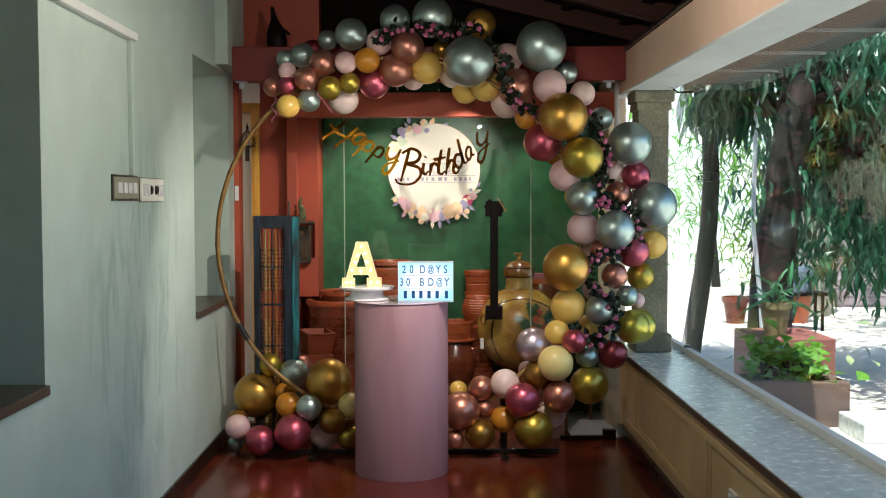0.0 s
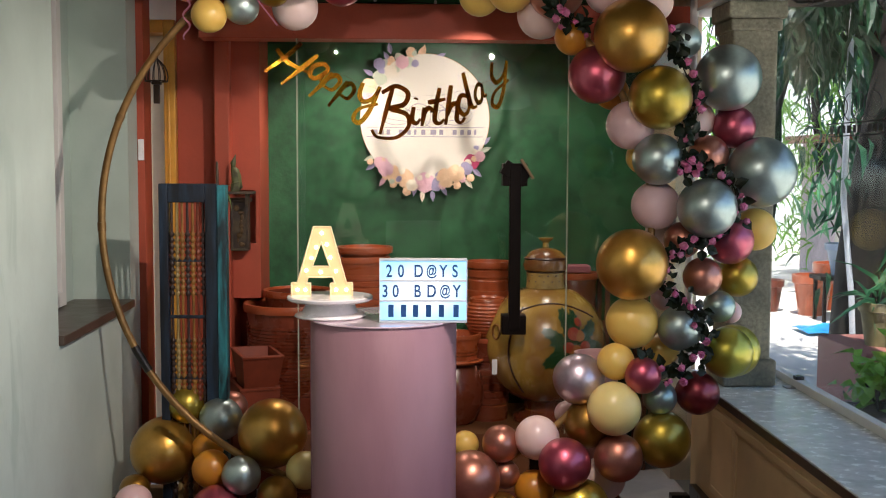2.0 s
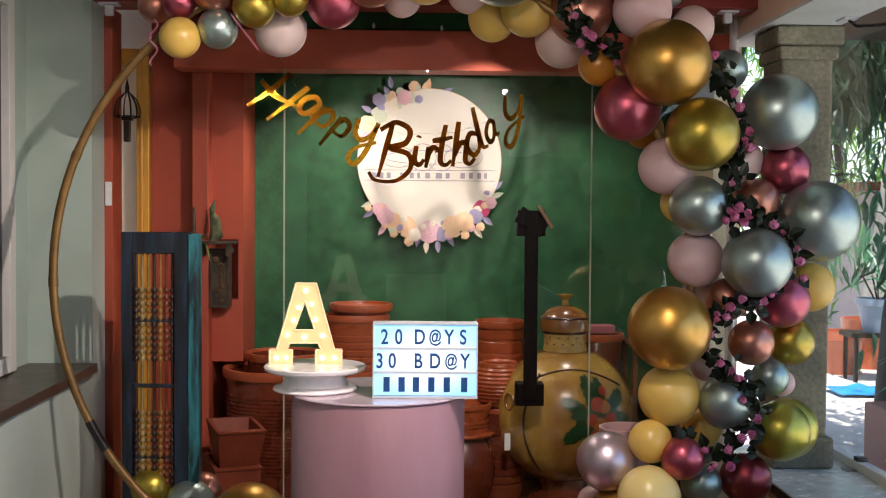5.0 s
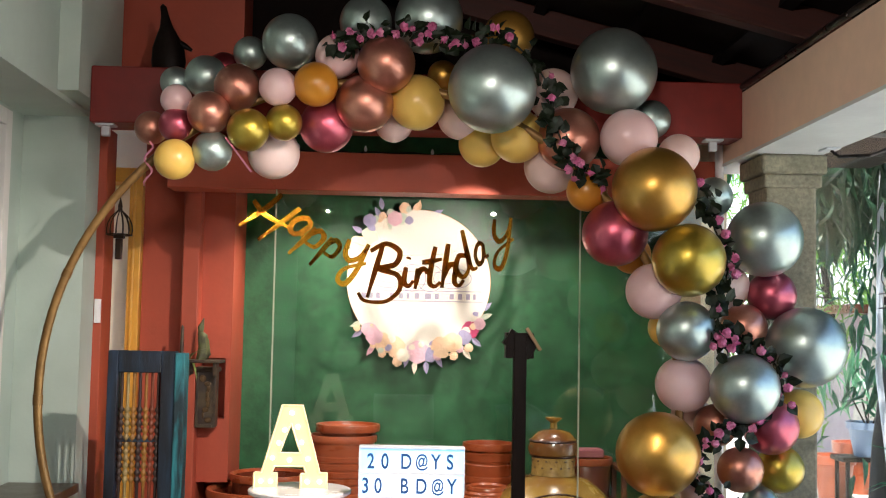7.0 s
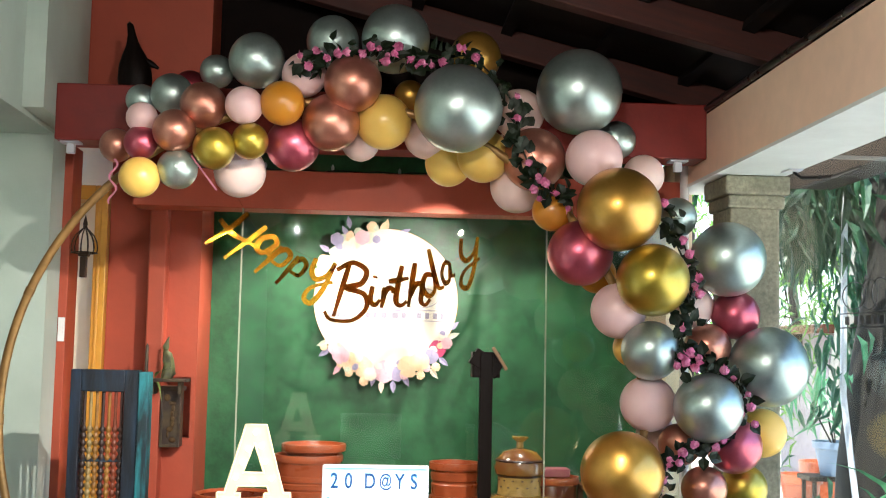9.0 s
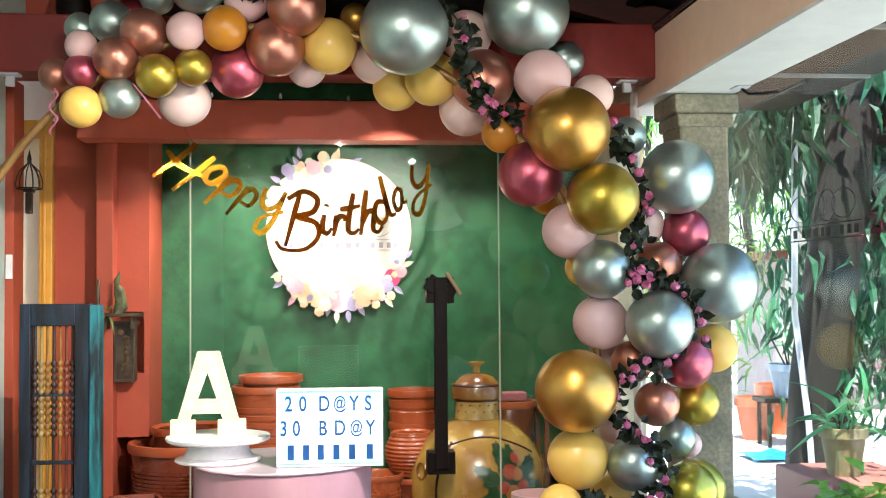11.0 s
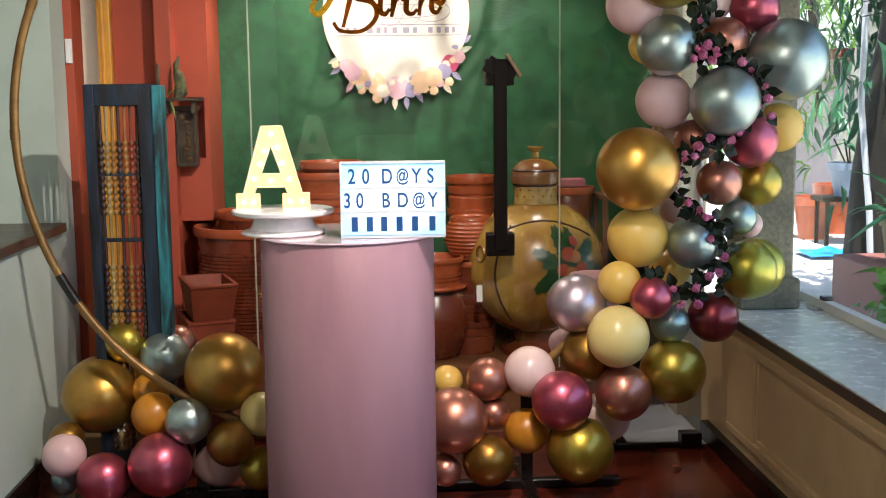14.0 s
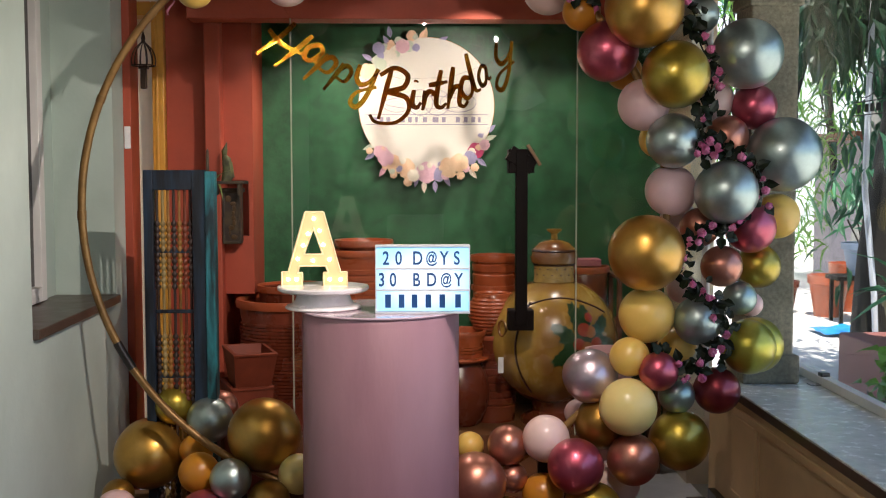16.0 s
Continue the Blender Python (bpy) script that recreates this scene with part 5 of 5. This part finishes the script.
VINE_TOP = [(-0.21, 3.70, 2.43), (-0.14, 3.70, 2.47), (0.03, 3.70, 2.50), (0.13, 3.70, 2.48), (0.23, 3.70, 2.47), (0.36, 3.78, 2.51), (0.48, 3.74, 2.38), (0.52, 3.74, 2.29), (0.53, 3.74, 2.21), (0.57, 3.74, 2.12), (0.61, 3.74, 2.06), (0.71, 3.74, 2.02)]
VINE_SIDE = [(1.05, 3.74, 1.98), (1.07, 3.74, 1.88), (1.12, 3.74, 1.76), (1.09, 3.68, 1.65), (1.07, 3.68, 1.57), (1.09, 3.68, 1.49), (1.10, 3.68, 1.50), (1.17, 3.68, 1.47), (1.25, 3.68, 1.43), (1.28, 3.68, 1.33), (1.18, 3.68, 1.20), (1.08, 3.68, 1.18), (1.00, 3.68, 1.11), (1.00, 3.68, 1.03), (1.09, 3.68, 0.97), (1.15, 3.68, 0.89), (1.17, 3.68, 0.81), (1.09, 3.68, 0.73), (1.03, 3.68, 0.68), (0.90, 3.68, 0.78)]


def vine(points, seed, label):
    """A twining stem with leaves and small pink blossoms, all parts of one garland."""
    rng = random.Random(seed)
    v = thing("flower_vine", label, "artificial vine", group="flower vines")
    line = []
    p = [Vector(q) for q in points]
    p = [2 * p[0] - p[1]] + p + [2 * p[-1] - p[-2]]
    for a, b, c, d in zip(p, p[1:], p[2:], p[3:]):
        for i in range(6):
            t = i / 6
            line.append(0.5 * (2 * b + (c - a) * t + (2 * a - 5 * b + 4 * c - d) * t * t + (3 * b - a - 3 * c + d) * t ** 3))
    part("stem", tube(line, 0.003, 6), M_VLEAF, v)
    leaves = [finish("leaf", leaf_bm(s, s * 0.42, 0.3), M_VLEAF) for s in (0.034, 0.042, 0.05)]
    blooms = []
    for k, r in enumerate((0.014, 0.017, 0.011)):
        blooms.append(finish("blossom", flower_mesh(r, 3, k), M_VFLOWER))
    for i, q in enumerate(line):
        for _ in range(3):
            off = Vector((rng.gauss(0, 0.016), rng.uniform(-0.03, 0.02), rng.gauss(0, 0.018)))
            part("leaf", rng.choice(leaves), None, v, m=Matrix.Translation(q + off) @ pose(0, 0, 0, rng.uniform(-50, 50), rng.uniform(-180, 180), rng.uniform(-40, 40)) @ pose(0, 0, 0, 90))
        if rng.random() < 0.34:
            for _ in range(rng.choice((1, 1, 2))):
                off = Vector((rng.gauss(0, 0.02), -0.028, rng.gauss(0, 0.02)))
                part("blossom", rng.choice(blooms), None, v, "pink blossom", m=Matrix.Translation(q + off) @ pose(0, 0, 0, rng.uniform(-35, 35), rng.uniform(0, 360), rng.uniform(-35, 35)))


vine(VINE_TOP, 1, "dark leafy vine with pink silk flowers over the arch top")
vine(VINE_SIDE, 2, "dark leafy vine with pink silk flowers down the arch side")
# ---- garden beyond the glass ----
M_PAVE = mat("pale_paving", rgb("cfc9be"), 0.85, var=0.15, grain=3, stain=0.7, stain_amt=0.35, bump=0.3, bump_scale=20)
structure("ground", boxes((1.62, -60, -0.3, 90, 90, 0.0), (-90, 5.3, -0.3, 1.62, 90, 0.0)), M_PAVE, "pale sunlit paved ground", "ground")
M_PINK = mat("faded_red_cement", rgb("7f4d46"), 0.7, var=0.12, grain=6, stain_amt=0.4, second=rgb("70453d"))
structure("outer_ledge", boxes((1.682, -3, 0, 1.86, 5.1, 0.42)), M_PINK, "faded red cement ledge outside the glass", "ledge")
structure("plinth", boxes((2.45, 5.2, 0, 3.0, 5.9, 0.5), bevel=0.01), M_PINK, "faded red cement plinth", "plinth")
structure("garden_eave", boxes((1.564, 1.7, 2.36, 2.4, 5.6, 2.42)), M_ROOF, "dark boarded eave over the window", "eave")
M_STRUT = plain("dull_grey_strut", rgb("6a6e70"), 0.6)
for i in range(4):
    structure("eave_strut", boxes((1.57, 1.9 + i * 0.9, 2.345, 2.38, 1.918 + i * 0.9, 2.36)), M_STRUT, "thin grey strut under the eave", "strut")
M_BRICKY = mat("weathered_dark_brick", rgb("5d4a40"), 0.85, var=0.3, grain=12, stain_amt=0.4)
bed = thing("planter_bed", "low weathered brick planter bed filled with soil", "planter bed")
part("wall", boxes((2.2, 4.5, 0, 2.85, 4.6, 0.3), (2.75, 4.6, 0, 2.85, 5.195, 0.3), bevel=0.012), M_BRICKY, bed)
part("soil", boxes((2.2, 4.6, 0, 2.75, 5.195, 0.25)), mat("dark_soil", rgb("2a211a"), 0.95, var=0.4, bump=1.0, bump_scale=30), bed, "dark soil")
M_BARK = mat("dark_wet_bark", rgb("1a1612"), 0.9, var=0.4, grain=10, stretch=(4, 4, 0.7), stain_amt=0.4, second=rgb("2c2820"), bump=0.9, bump_scale=14)
M_GREYBARK = mat("pale_grey_bark", rgb("8f8d82"), 0.9, var=0.25, grain=8, stain_amt=0.4, bump=0.6, bump_scale=14)


def leafstuff(name, hexa, var=0.35):
    m = mat(name, rgb(hexa), 0.38, var=var, grain=3, stain=1.5, stain_amt=0.3, second=tuple(c * 1.5 for c in rgb(hexa)), bump=0)
    p = m.node_tree.nodes["Principled BSDF"]
    t = m.node_tree
    tl = nd(t, "BsdfTranslucent")
    tl.inputs[0].default_value = (*[min(1, c * 2.2) for c in rgb(hexa)], 1)
    mx = nd(t, "MixShader")
    mx.inputs[0].default_value = 0.28
    t.links.new(p.outputs[0], mx.inputs[1])
    t.links.new(tl.outputs[0], mx.inputs[2])
    t.links.new(mx.outputs[0], t.nodes["Material Output"].inputs[0])
    return m


M_LEAF = leafstuff("glossy_tree_leaf", "265339")
M_LEAFL = leafstuff("light_shrub_leaf", "56822e")
M_LEAFB = leafstuff("bamboo_leaf", "3f7350")
# Darker leaf copy: the shade on the hanging leaves is put into its colour.
M_LEAFD = leafstuff("shaded_broad_leaf", "1c3d24")
M_LEAFV = leafstuff("variegated_leaf", "8aa070")


def leaves(centres, n, spread, length, width, seed, droop=0.4, hang=0.5):
    """Many single leaves round a set of centres, one joined crown."""
    rng = random.Random(seed)
    co, fa = [], []
    for c in centres:
        for _ in range(n):
            q = Vector(c) + Vector([rng.gauss(0, s) for s in spread])
            l = length * rng.uniform(0.6, 1.3)
            m = Matrix.Translation(q) @ Euler((rng.uniform(-0.7, 0.7), hang + rng.gauss(0, 0.45), rng.uniform(0, 6.28))).to_matrix().to_4x4()
            w = width * l
            b = len(co)
            co += [m @ Vector(v) for v in ((0, 0, 0), (l * .35, 0, -droop * l * .1), (l * .7, 0, -droop * l * .4), (l, 0, -droop * l * .9), (l * .35, w, w * .3), (l * .7, w * .75, -droop * l * .35), (l * .35, -w, w * .3), (l * .7, -w * .75, -droop * l * .35))]
            fa += [(b, b + 1, b + 4), (b + 1, b + 2, b + 5, b + 4), (b + 2, b + 3, b + 5), (b, b + 6, b + 1), (b + 1, b + 6, b + 7, b + 2), (b + 2, b + 7, b + 3)]
    me = bpy.data.meshes.new("crown")
    me.from_pydata(co, [], fa)
    me.update()
    return me


def tree(at, r, h, centres, n, spread, length, width, bark, leaf, label, seed, droop=0.4, hang=0.5):
    rng = random.Random(seed)
    t = thing("tree", label, "tree", at=at)
    line = [(0.12 * math.sin(i * 0.5 + seed), 0.1 * math.cos(i * 0.6), h * i / 10) for i in range(11)]
    line = [(x - line[0][0], y - line[0][1], z) for x, y, z in line]
    part("trunk", tube(line, r, 14, taper=lambda k: 1.25 - 0.65 * k), bark, t, smooth=True)
    local = [Vector(c) - Vector(at) for c in centres]
    for c in local:
        s = Vector(line[rng.randint(4, 9)])
        mid = (s + c) / 2 + Vector((0, 0, 0.15))
        part("limb", tube([s, (s + mid) / 2, mid, (mid + c) / 2, c], r * 0.22, 7, taper=lambda k: 1 - 0.75 * k), bark, t)
    part("crown", with_mat(leaves(local, n, spread, length, width, seed, droop, hang), leaf), None, t)["kind"] = "stuff"
    return t


tree((2.84, 6.2, 0), 0.15, 4.5, [*[(3.3 + 0.4 * (i % 5) + 0.1 * (i % 3), 6.1 + 0.28 * (i % 4), 1.35 + 0.44 * (i // 5)) for i in range(25)], (2.9, 6.6, 3.1), (3.5, 6.4, 2.3), (2.6, 7.2, 3.3), (3.7, 7.2, 3.0), (3.3, 6.0, 2.9), (4.2, 6.8, 2.4), (3.9, 6.0, 1.9), (3.8, 7.2, 1.5), (4.4, 7.6, 1.6), (2.5, 6.2, 3.3), (4.6, 6.6, 1.3), (4.3, 5.8, 2.8)],
     330, (0.36, 0.36, 0.32), 0.155, 0.13, M_BARK, M_LEAF, "broad dark tree with glossy drooping leaves", 4, 0.7, 0.9)
tree((3.9, 5.1, 0), 0.07, 3.4, [(3.4, 4.6, 2.5), (3.7, 4.9, 2.2), (3.3, 5.2, 2.65), (3.9, 5.4, 2.7), (4.0, 4.8, 1.9), (3.6, 4.2, 2.6)],
     150, (0.26, 0.28, 0.22), 0.2, 0.12, M_BARK, M_LEAF, "young tree with long hanging glossy leaves", 9, 0.8, 0.8)
tree((2.45, 7.45, 0), 0.075, 4.2, [(2.4, 6.2, 2.75), (2.65, 6.6, 2.85), (2.3, 6.0, 2.85), (2.6, 7.3, 3.2), (2.38, 5.95, 2.4), (2.52, 6.25, 2.35), (2.45, 6.1, 2.55)], 130, (0.16, 0.2, 0.13), 0.24, 0.11, M_BARK, M_LEAFD, "slim tree with broad drooping leaves coloured as in shade", 6, 0.6, 0.9)
thing("garden_pipe", "pale grey pipe tied to the dark trunk", "pipe", bm=tube([(2.72, 5.98, 0.0), (2.68, 5.98, 0.7), (2.62, 6.0, 1.3), (2.64, 6.0, 2.4), (2.66, 6.04, 3.2)], 0.018, 10), material=M_GREYPL, smooth=True)
tree((4.95, 11.6, 0), 0.2, 5.5, [(5.0, 12, 4.2), (4.4, 12.4, 4.2), (5.8, 12.3, 4.4)], 160, (0.5, 0.5, 0.4), 0.3, 0.1, M_GREYBARK, M_LEAFB, "pale-barked tree behind the paving", 12)
for i, (x, y, s) in enumerate(((5.4, 13.6, 1.2), (4.9, 16.2, 1.5), (5.6, 9.5, 1.0), (6.8, 11.5, 1.2), (6.9, 8.0, 1.1), (8.2, 9.0, 1.2), (7.5, 14.5, 1.4), (10.5, 13, 1.6))):
    cs = [(x + 0.5 * s * math.cos(k * 1.7), y + 0.5 * s * math.sin(k * 2.3), 0.7 + 0.42 * k * s) for k in range(7)]
    tree((x, y, 0), 0.06, 3.2 * s, cs, 190, (0.42 * s, 0.42 * s, 0.34 * s), 0.24, 0.07, M_BARK, (M_LEAFL if i < 2 else M_LEAFB if i % 2 else M_LEAF), "tall arching clump of narrow-leaved bamboo", 20 + i, 0.7, 0.3)


def shrub(at, r, n, length, width, leaf, label, seed, hang=-0.3, droop=0.5):
    s = thing("shrub", label, "shrub", at=at)
    me = leaves([(0, 0, r * 0.5)], n, (r * 0.45, r * 0.45, r * 0.28), length, width, seed, droop, hang)
    part("foliage", with_mat(me, leaf), None, s)["kind"] = "stuff"
    stems = bmesh.new()
    for i in range(5):
        tube([(0, 0, 0), (0.3 * r * math.cos(i * 1.3), 0.3 * r * math.sin(i * 1.3), r * 0.6)], 0.008, 6, stems)
    part("stems", stems, M_BARK, s)


for x, y in ((2.55, 4.75), (2.6, 5.0), (2.42, 4.95)):
    shrub((x, y, 0.25), 0.27, 60, 0.1, 0.42, M_LEAFL, "low bright green broad-leaved plant in the bed", int(y * 10), -0.2, 0.5)


def round_pot(x, y, z, r, h, m, label):
    p = thing("flower_pot", label, "pot", at=(x, y, z), group="garden pots")
    part("body", lathe([(0, 0), (r * 0.66, 0), (r * 0.9, h * 0.8), (r * 0.86, h * 0.8), (0, h * 0.8)], 32), m, p, smooth=True)
    part("rim", lathe([(r * 0.88, h * 0.78), (r, h * 0.8), (r * 1.02, h), (r * 0.9, h), (r * 0.86, h * 0.82)], 32), m, p, smooth=True)


M_OLDPOT = mat("mossy_old_clay", rgb("7d7350"), 0.8, var=0.3, stain_amt=0.5, second=rgb("4d4a2c"))
round_pot(2.65, 5.5, 0.5, 0.12, 0.24, M_OLDPOT, "mossy old clay pot on the red plinth")
shrub((2.65, 5.5, 0.68), 0.16, 26, 0.22, 0.05, M_LEAFB, "strappy green plant in the mossy pot", 3, -0.9, 0.9)
structure("stone_slab", boxes((2.75, 4.0, 0, 3.35, 4.45, 0.12), bevel=0.01), M_SILL, "grey stone slab on the paving", "slab")
round_pot(3.42, 4.75, 0.0, 0.17, 0.36, M_TERRA, "wide terracotta pot on the paving")
shrub((3.42, 4.75, 0.3), 0.42, 80, 0.13, 0.3, M_LEAFV, "variegated shrub in the terracotta pot", 5, -0.3, 0.4)
for x, y, r, m, lab in ((4.1, 10.4, 0.2, M_TERRA, "terracotta pot at the far side of the paving"), (4.5, 10.8, 0.24, M_TERRA, "large terracotta pot by the bamboo"), (3.75, 10.7, 0.16, M_TERRA2, "dark clay pot by the bamboo")):
    round_pot(x, y, 0, r, r * 2, m, lab)
bench = thing("plant_bench", "small dark bench holding a grey pot", "bench", at=(4.25, 9.95, 0))
part("top", boxes((-0.3, -0.15, 0.4, 0.3, 0.15, 0.44)), M_DARKWOOD, bench)
for sx in (-0.26, 0.24):
    for sy in (-0.13, 0.11):
        part("leg", boxes((sx, sy, 0, sx + 0.03, sy + 0.03, 0.4)), M_DARKWOOD, bench)
round_pot(4.25, 9.95, 0.44, 0.2, 0.3, plain("blue_grey_pot", rgb("6f7f90"), 0.5), "blue-grey pot on the small bench")
shrub((4.25, 9.95, 0.65), 0.5, 46, 0.42, 0.045, M_LEAFB, "spiky pale yucca in the grey pot", 15, -1.0, 0.3)
tp = bmesh.new()
bmesh.ops.create_grid(tp, x_segments=16, y_segments=16, size=0.22)
for v in tp.verts:
    v.co.z = 0.03 + 0.05 * abs(noise.noise(v.co * 5))
bmesh.ops.solidify(tp, geom=tp.faces[:], thickness=0.004)
thing("tarpaulin", "crumpled bright blue plastic sheet on the paving", "tarpaulin", at=(3.76, 9.2, 0.0), bm=tp, material=plain("blue_plastic", rgb("1f86c9"), 0.35), smooth=True)
M_SLAT = mat("violet_brown_boards", rgb("a2949a"), 0.7, var=0.2, stain_amt=0.3)
hut = thing("garden_shed", "low violet-brown boarded shed beyond the paving", "shed", at=(6.3, 12.6, 0))
part("core", boxes((-1.0, 0.02, 0, 2.5, 1.5, 1.75)), M_SLAT, hut)
slat = finish("board", boxes((-1.0, 0, 0, 2.5, 0.02, 0.1), bevel=0.004), M_SLAT)
for i in range(15):
    part("board", slat, None, hut, m=pose(0, -0.004 * (i % 2), 0.03 + i * 0.115))
part("roof", boxes((-1.2, -0.3, 1.75, 2.7, 1.7, 1.85)), M_TERRA2, hut)
structure("garden_wall", boxes((-8, 20, 0, 26, 20.3, 4.2)), mat("blue_white_limewash", rgb("e6edf0"), 0.7, var=0.05, stain_amt=0.15), "white far garden wall", "wall")
hb = leaves([(-3 + i * 1.3 + 0.5 * math.sin(i), 18.5 + math.cos(i * 2), 1.2 + 0.9 * (j % 3)) for i in (*range(6), *range(9, 22)) for j in range(3)], 45, (0.9, 0.6, 0.6), 0.4, 0.14, 77)
tagged(new("far_foliage", with_mat(hb, M_LEAFL)), "dense far foliage along the garden wall", "foliage", kind="stuff")
# printed mark on the large pane
M_PRINT = plain("dark_grey_print", rgb("23221f"), 0.5)
mark = thing("window_decal", "thin dark printed mark with swirls on the window glass", "decal", at=(1.652, 3.5, 1.66))
for z in (-0.052, -0.004):
    part("print_line", boxes((-0.002, -0.27, z - 0.002, 0.0, 0.27, z + 0.002)), M_PRINT, mark)
for y, w in ((-0.25, 0.03), (-0.2, 0.025), (-0.155, 0.03), (-0.06, 0.03), (-0.015, 0.025), (0.03, 0.035), (0.085, 0.03), (0.135, 0.025), (0.2, 0.03)):
    part("print_bar", boxes((-0.002, y, -0.042, 0.0, y + w, -0.014)), M_PRINT, mark)
for cy, ry, rz in ((-0.15, 0.08, 0.045), (-0.035, 0.06, 0.05), (0.045, 0.06, 0.05), (0.16, 0.09, 0.045)):
    part("print_swirl", tube([(-0.001, cy + ry * math.cos(k / 20 * math.pi), 0.055 + rz * math.sin(k / 20 * math.pi)) for k in range(40)], 0.0018, 4, closed=True), M_PRINT, mark)

# socket low on the parapet
so = thing("wall_socket", "white plastic socket plate low on the ochre wall", "socket", at=(SX, 1.6, 0.3))
part("plate", boxes((-0.012, -0.06, -0.04, 0.0, 0.06, 0.04), bevel=0.002), M_WPLASTIC, so)
part("rocker", boxes((-0.017, 0.015, -0.02, -0.012, 0.045, 0.02), bevel=0.001), M_WPLASTIC, so)
thing("wooden_block", "pale worn wooden block behind the balloons on the floor", "block", at=(-0.93, 4.16, 0), bm=boxes((-0.2, -0.03, 0, 0.2, 0.03, 0.125), bevel=0.004), material=mat("pale_worn_wood", rgb("8a6c48"), 0.6, var=0.3, grain=12, stretch=(1, 6, 6), stain_amt=0.5))
thing("petal", "small curled red balloon scrap on the floor", "scrap", at=(1.07, 3.93, 0.012), rz=30, bm=leaf_bm(0.05, 0.013, 0.2), material=plain("red_latex_scrap", rgb("8c1f1a"), 0.4))
